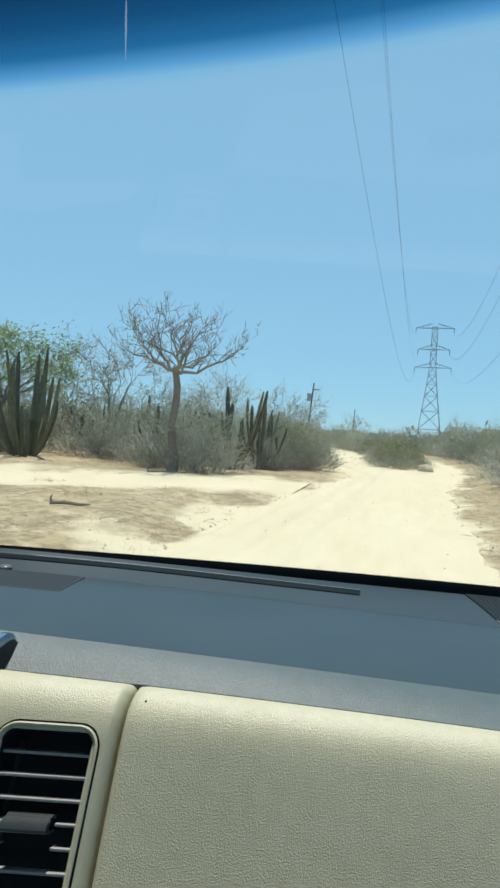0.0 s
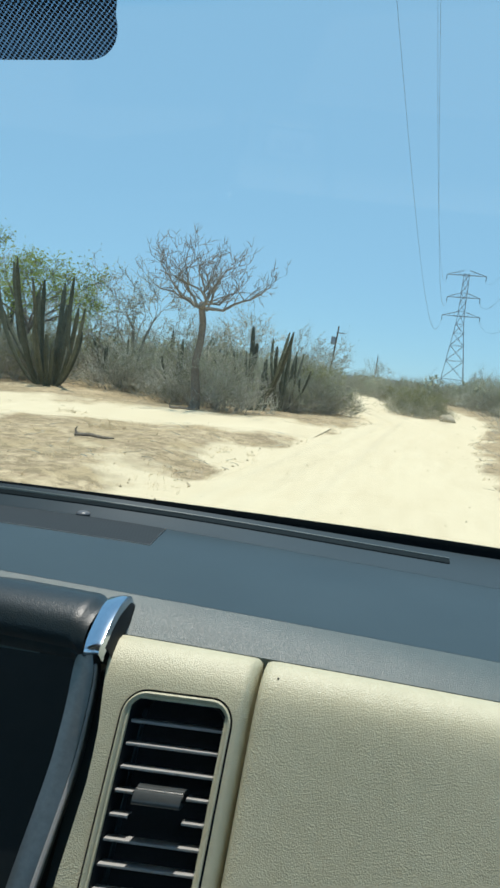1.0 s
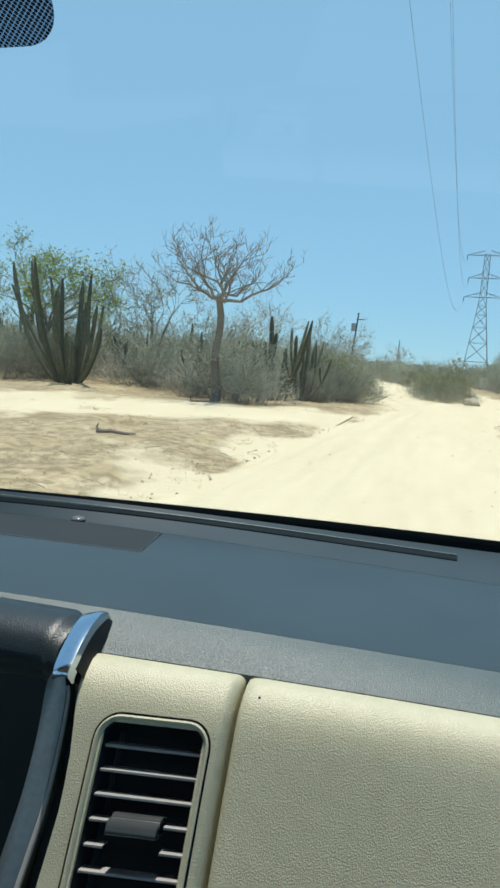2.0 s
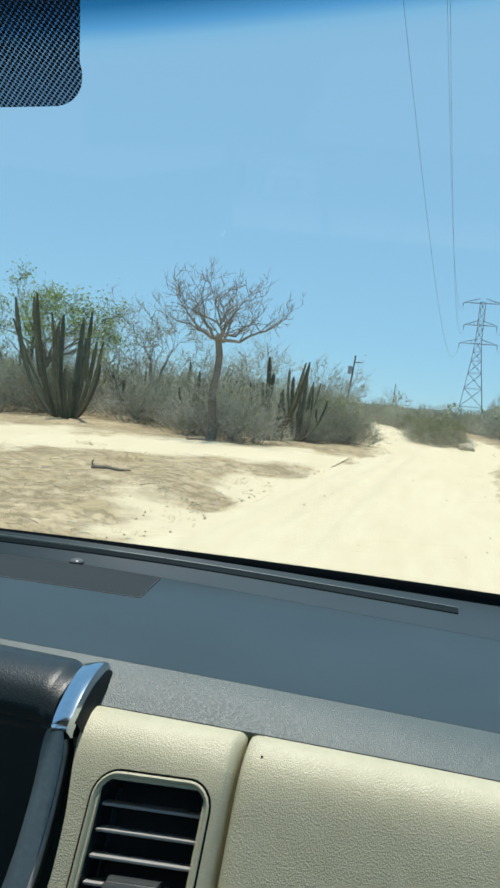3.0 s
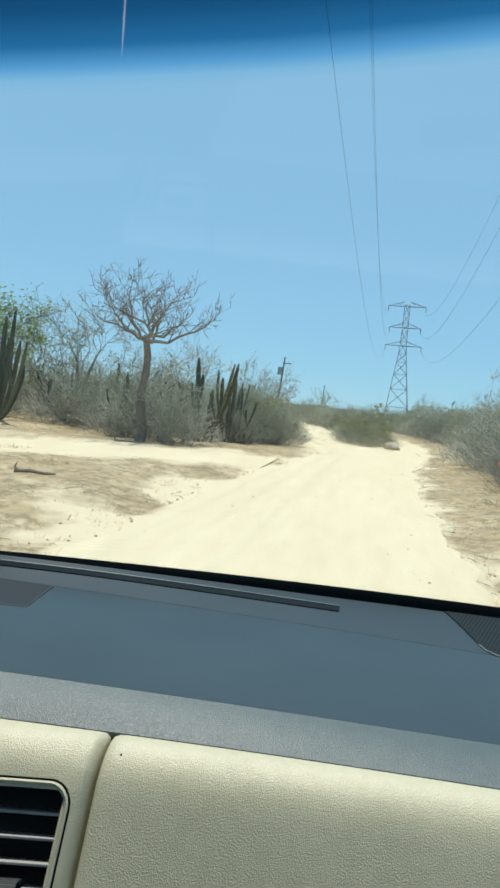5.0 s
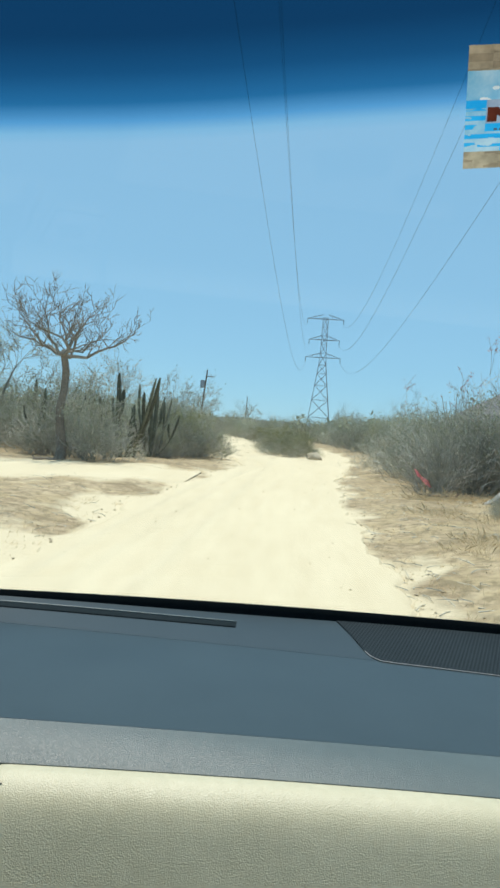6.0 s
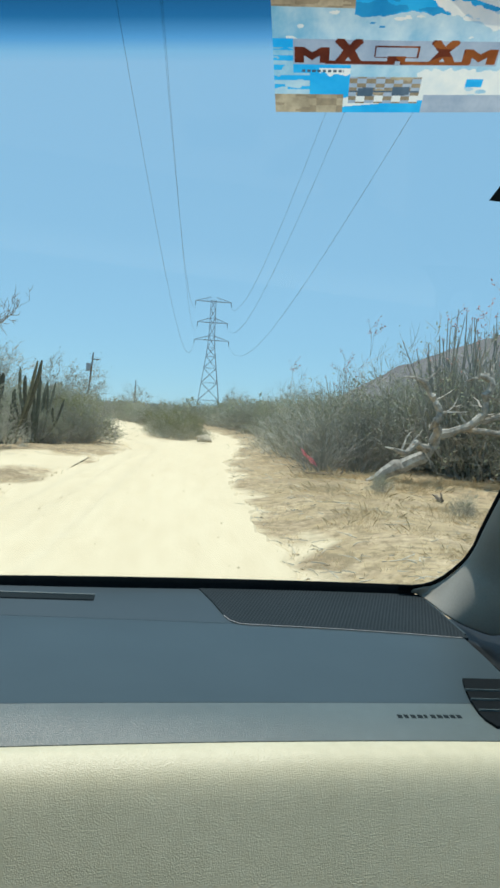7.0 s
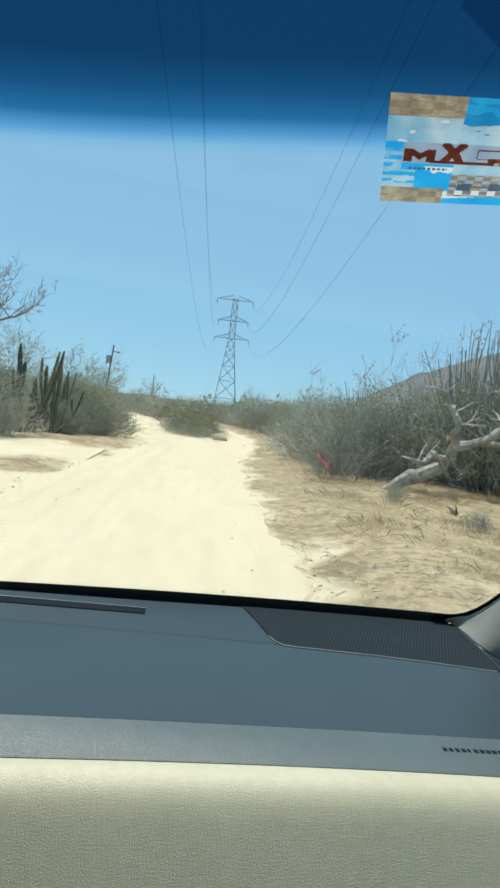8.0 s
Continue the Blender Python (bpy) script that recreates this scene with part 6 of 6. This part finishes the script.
# unseen shell round the cabin; its openings set how much skylight enters
roof_rows = [[Vector((x, y, 2.06 + 0.05 * math.sin(math.pi * (x - XL) / (XR - XL)) + 0.03 * smooth01((0.4 - y) / 1.0))) for x in span(XL, XR, 16)] for y in span(0.46, -2.6, 12)]
cpart("roof", sheet(roof_rows, (0, 0, 0.05)), LINING, "beige headliner under the roof", True)
cpart("rear_wall", block((XL, -2.65, 0.45), (XR, -2.6, 1.40)), PAINT, "unseen tail wall, kept low to let skylight in")
cpart("floor_pan", block((XL, -2.6, 0.42), (XR, 1.0, 0.5)), CARPET, "grey carpeted floor")
cpart("bulkhead", block((XL, 1.0, 0.42), (XR, 1.06, 1.24)), CARPET, "dark front bulkhead")
for x in (XL, XR):
    s = 0.05 if x > 0 else -0.05
    a, b = min(x, x + s), max(x, x + s)
    door = cpart("side_panel", block((a, -2.6, 0.42), (b, 1.06, 1.28)), TRIM, "grey-beige door lining and silver outer skin")
    for y0, y1 in ((-0.75, -0.62), (-2.65, -2.45)):
        cpart("door_pillar", block((a, y0, 1.28), (b, y1, 2.08)), TRIM)
    cpart("roof_rail", block((a, -2.6, 1.98), (b, 0.46, 2.1)), LINING)
hood = [[Vector((x, y, 1.04 - 0.16 * smooth01((y - 1.1) / 1.3) - 0.05 * abs((x + 0.53) / 1.25) ** 3)) for x in span(XL, XR, 16)] for y in span(1.06, 2.45, 8)]
cpart("bonnet", sheet(hood, (0, 0, -0.04)), PAINT, "silver bonnet", True)
cpart("front_end", block((XL, 2.38, 0.42), (XR, 2.48, 0.86), 0.03), PAINT, "silver front end")
for x in (XL, XR):
    cpart("wing", block((min(x, x * 0.97), 1.06, 0.5), (max(x, x * 0.97), 2.42, 0.86)), PAINT, "silver front wing")
for x in (XL - 0.10, XR + 0.10):
    for y in (1.65, -1.6):
        bm = bmesh.new()
        bmesh.ops.create_cone(bm, cap_ends=True, segments=32, radius1=0.38, radius2=0.38, depth=0.24, matrix=Matrix.Translation((x, y, 0.37)) @ Matrix.Rotation(math.pi / 2, 4, "Y"))
        bmesh.ops.bevel(bm, geom=[e for e in bm.edges if e.calc_face_angle(0) > 1], offset=0.03, segments=2, affect="EDGES")
        wheel = cpart("wheel", bm, RUBBER, "black tyre on the sand", True)
        bm = bmesh.new()
        bmesh.ops.create_cone(bm, cap_ends=True, segments=24, radius1=0.23, radius2=0.21, depth=0.26, matrix=Matrix.Translation((x, y, 0.37)) @ Matrix.Rotation(math.pi / 2, 4, "Y"))
        cpart("rim", bm, PAINT, "silver wheel rim", True, wheel)

# ---- the card on the windscreen ----
card = thing("windscreen_card", C(0.125, 0.44, 1.73), "printed blue and tan cardboard label hanging inside the windscreen", "label card")
card_at = card.location.copy()
CARD = ((0.0818, 1.7293), (0.1795, 1.7628))


def on_card(u, v, lift=0.0):
    """u from the card's near end, v from its foot, 0 to 1."""
    x = CARD[0][0] - 0.0105 * v + (CARD[1][0] - CARD[0][0] + 0.008 * v) * u
    z = CARD[0][1] + (CARD[1][1] - CARD[0][1]) * v + 0.0085 * u + 0.0024
    return on_glass(x, z, 0.006 + lift)


SLATEINK = mat("dark_slate_print", (0.05, 0.09, 0.13), (0.10, 0.15, 0.20), 0.5, fine=80, coarse=20, bump=0.05, depth=0.0003)
thin(SLATEINK, 0.6)
CARDBROWN = mat("brown_print", (0.17, 0.145, 0.10), (0.34, 0.285, 0.19), 0.6, fine=120, coarse=40, bump=0.05, depth=0.0003)
thin(CARDBROWN, 0.6)
INKS = (CARDBLUE, CARDPALE, CARDWHITE, CARDTAN, CARDGREY, CARDDEEP)


def ink(u, v):
    """Which print covers the board at a place."""
    n = 0.05 * noise.noise(Vector((u * 9, v * 5, 1.0))) + 0.03 * noise.noise(Vector((u * 30, v * 16, 4.0)))
    m = noise.noise(Vector((u * 6, v * 14, 7.0))) + 0.4 * noise.noise(Vector((u * 22, v * 30, 3.0)))
    if v > 0.81 and u < 0.335 or v < 0.155 and u < 0.315:
        return (11 if v > 0.5 else 13) if (int(u * 10.5) + int(v * 17)) % 2 and m > -0.25 else 10 if v > 0.5 else 12
    if v > 0.80 and u > 0.80 + n and v > 1.30 - 0.5 * u:
        return 3 if v > 0.93 else 2
    if v < 0.155 and u > 0.69:
        return 4
    if 0.08 < v < 0.30 and 0.34 < u < 0.665:
        if abs(v - 0.18 - 0.05 * (u - 0.5)) < 0.035 and (0.38 < u < 0.45 or 0.54 < u < 0.62) or abs(v - 0.18) < 0.008:
            return 8
        if abs(v - 0.12) < 0.03 and int(u * 24) % 2:
            return 2
        return (9 if (int(u * 24) + int(v * 28)) % 2 else 4) if m < 0.3 else 3
    if 0.395 < v < 0.585 and 0.085 < u < 0.985:
        return 4
    if v > 0.585:
        if abs(v - 0.92 + 0.55 * (u - 0.62) + n) < 0.05 and u > 0.60:
            return 2
        if u > 0.335 and v > 0.77 + 0.13 * m + 0.10 * max(0.0, u - 0.55):
            return 5 if m < 0.05 else 0
        return 2 if m > 0.55 else 1
    if u < 0.085 or (u < 0.16 and v < 0.33):
        return 0 if (int(v * 26) % 2 and m > -0.1) or v > 0.52 else 1
    if 0.30 + n < v < 0.37 and 0.20 < u < 0.34:
        return 2
    if u > 0.64 and v > 0.155:
        return 1 if m > 0.45 or v > 0.36 + n else 2
    if u > 0.34 and v > 0.30:
        return 1
    if v < 0.12 + 0.12 * (u - 0.3) / 0.35 and 0.315 < u < 0.69:
        return 0 if v < 0.05 + 0.16 * (u - 0.32) else 2
    return 0


NU, NV = 380, 150


def peaks(u, v, w, h):
    """A broad zigzag block with two legs."""
    return tuple((u + w * a, v + h * b) for a, b in ((0, 0), (0.27, 0), (0.27, 0.46), (0.5, 0.16), (0.73, 0.46), (0.73, 0), (1, 0), (1, 1), (0.76, 1), (0.5, 0.66), (0.24, 1), (0, 1)))


def cross(u, v, w, h):
    """Two thick bars crossing."""
    return tuple((u + w * a, v + h * b) for a, b in ((0, 0), (0.36, 0), (0.5, 0.24), (0.64, 0), (1, 0), (0.70, 0.5), (1, 0.86), (0.92, 1), (0.70, 1), (0.5, 0.74), (0.30, 1), (0.08, 1), (0, 0.86), (0.30, 0.5)))


def box_uv(u0, v0, u1, v1):
    return ((u0, v0), (u1, v0), (u1, v1), (u0, v1))


EMBLEM = (peaks(0.092, 0.405, 0.15, 0.125), cross(0.262, 0.415, 0.125, 0.18), cross(0.675, 0.415, 0.125, 0.18), peaks(0.825, 0.405, 0.15, 0.125),
          box_uv(0.225, 0.40, 0.53, 0.43), box_uv(0.555, 0.40, 0.86, 0.43), box_uv(0.495, 0.43, 0.575, 0.465), box_uv(0.435, 0.535, 0.63, 0.546), box_uv(0.435, 0.46, 0.442, 0.54), box_uv(0.623, 0.46, 0.63, 0.54), box_uv(0.442, 0.452, 0.50, 0.462), box_uv(0.57, 0.452, 0.63, 0.462))


def within(poly, u, v):
    odd = False
    for (a, b), (p, q) in zip(poly, poly[1:] + poly[:1]):
        if (b > v) != (q > v) and u < a + (p - a) * (v - b) / (q - b):
            odd = not odd
    return odd


def print_at(u, v):
    if 0.39 < v < 0.60 and any(within(s, u, v) for s in EMBLEM):
        return 7 if u + 0.3 * noise.noise(Vector((u * 8, v * 9, 2.0))) > 0.66 else 6
    if 0.872 < u < 0.95 and 0.22 < v < 0.285:
        return 0
    if 0.335 < v < 0.352 and 0.12 < u < 0.31 and int(u * 130) % 3:
        return 8
    return ink(u, v)


LAYERS = (("board", "pale blue and white printed board", (0, 1, 2, 4, 5, 8, 3, 9)), ("emblem", "brown-red and orange emblem", (6, 7)), ("tan_patch", "tan and brown checked print", (10, 11)), ("tan_patch", "", (12, 13)))
prints = INKS + (CARDRED, CARDORANGE, SLATEINK, CARDBROWN, CARDTAN, CARDBROWN, CARDTAN, CARDBROWN)
covers = [[print_at((i + 0.5) / NU * 1.12, (j + 0.5) / NV) for i in range(NU)] for j in range(NV)]
spots = [[on_card(i / NU * 1.12, j / NV, 0.001) - card_at for i in range(NU + 1)] for j in range(NV + 1)]
for name, label, inks in LAYERS:
    verts, faces, slots, seen = [], [], [], {}
    for j in range(NV):
        for i in range(NU):
            if covers[j][i] in inks:
                q = []
                for key in ((j, i), (j, i + 1), (j + 1, i + 1), (j + 1, i)):
                    if key not in seen:
                        seen[key] = len(verts)
                        verts.append(spots[key[0]][key[1]])
                    q.append(seen[key])
                faces.append(q)
                slots.append(inks.index(covers[j][i]))
    ob = put(name, mesh_of(name, verts, faces, prints[inks[0]]), card, label)
    for k in inks[1:]:
        ob.data.materials.append(prints[k])
    ob.data.polygons.foreach_set("material_index", slots)

# bright glare near the top of the glass, put in as a white sheet
sliver = bmesh.new()
sliver.faces.new([sliver.verts.new(on_glass(x, z, 0.008)) for x, z in ((0.1228, 1.7775), (0.17, 1.7745), (0.17, 1.7705), (0.1313, 1.7735))])
tagged(part("paper_slip", sliver, GLARE), "white sliver put in for the glare along the windscreen's top", "paper")
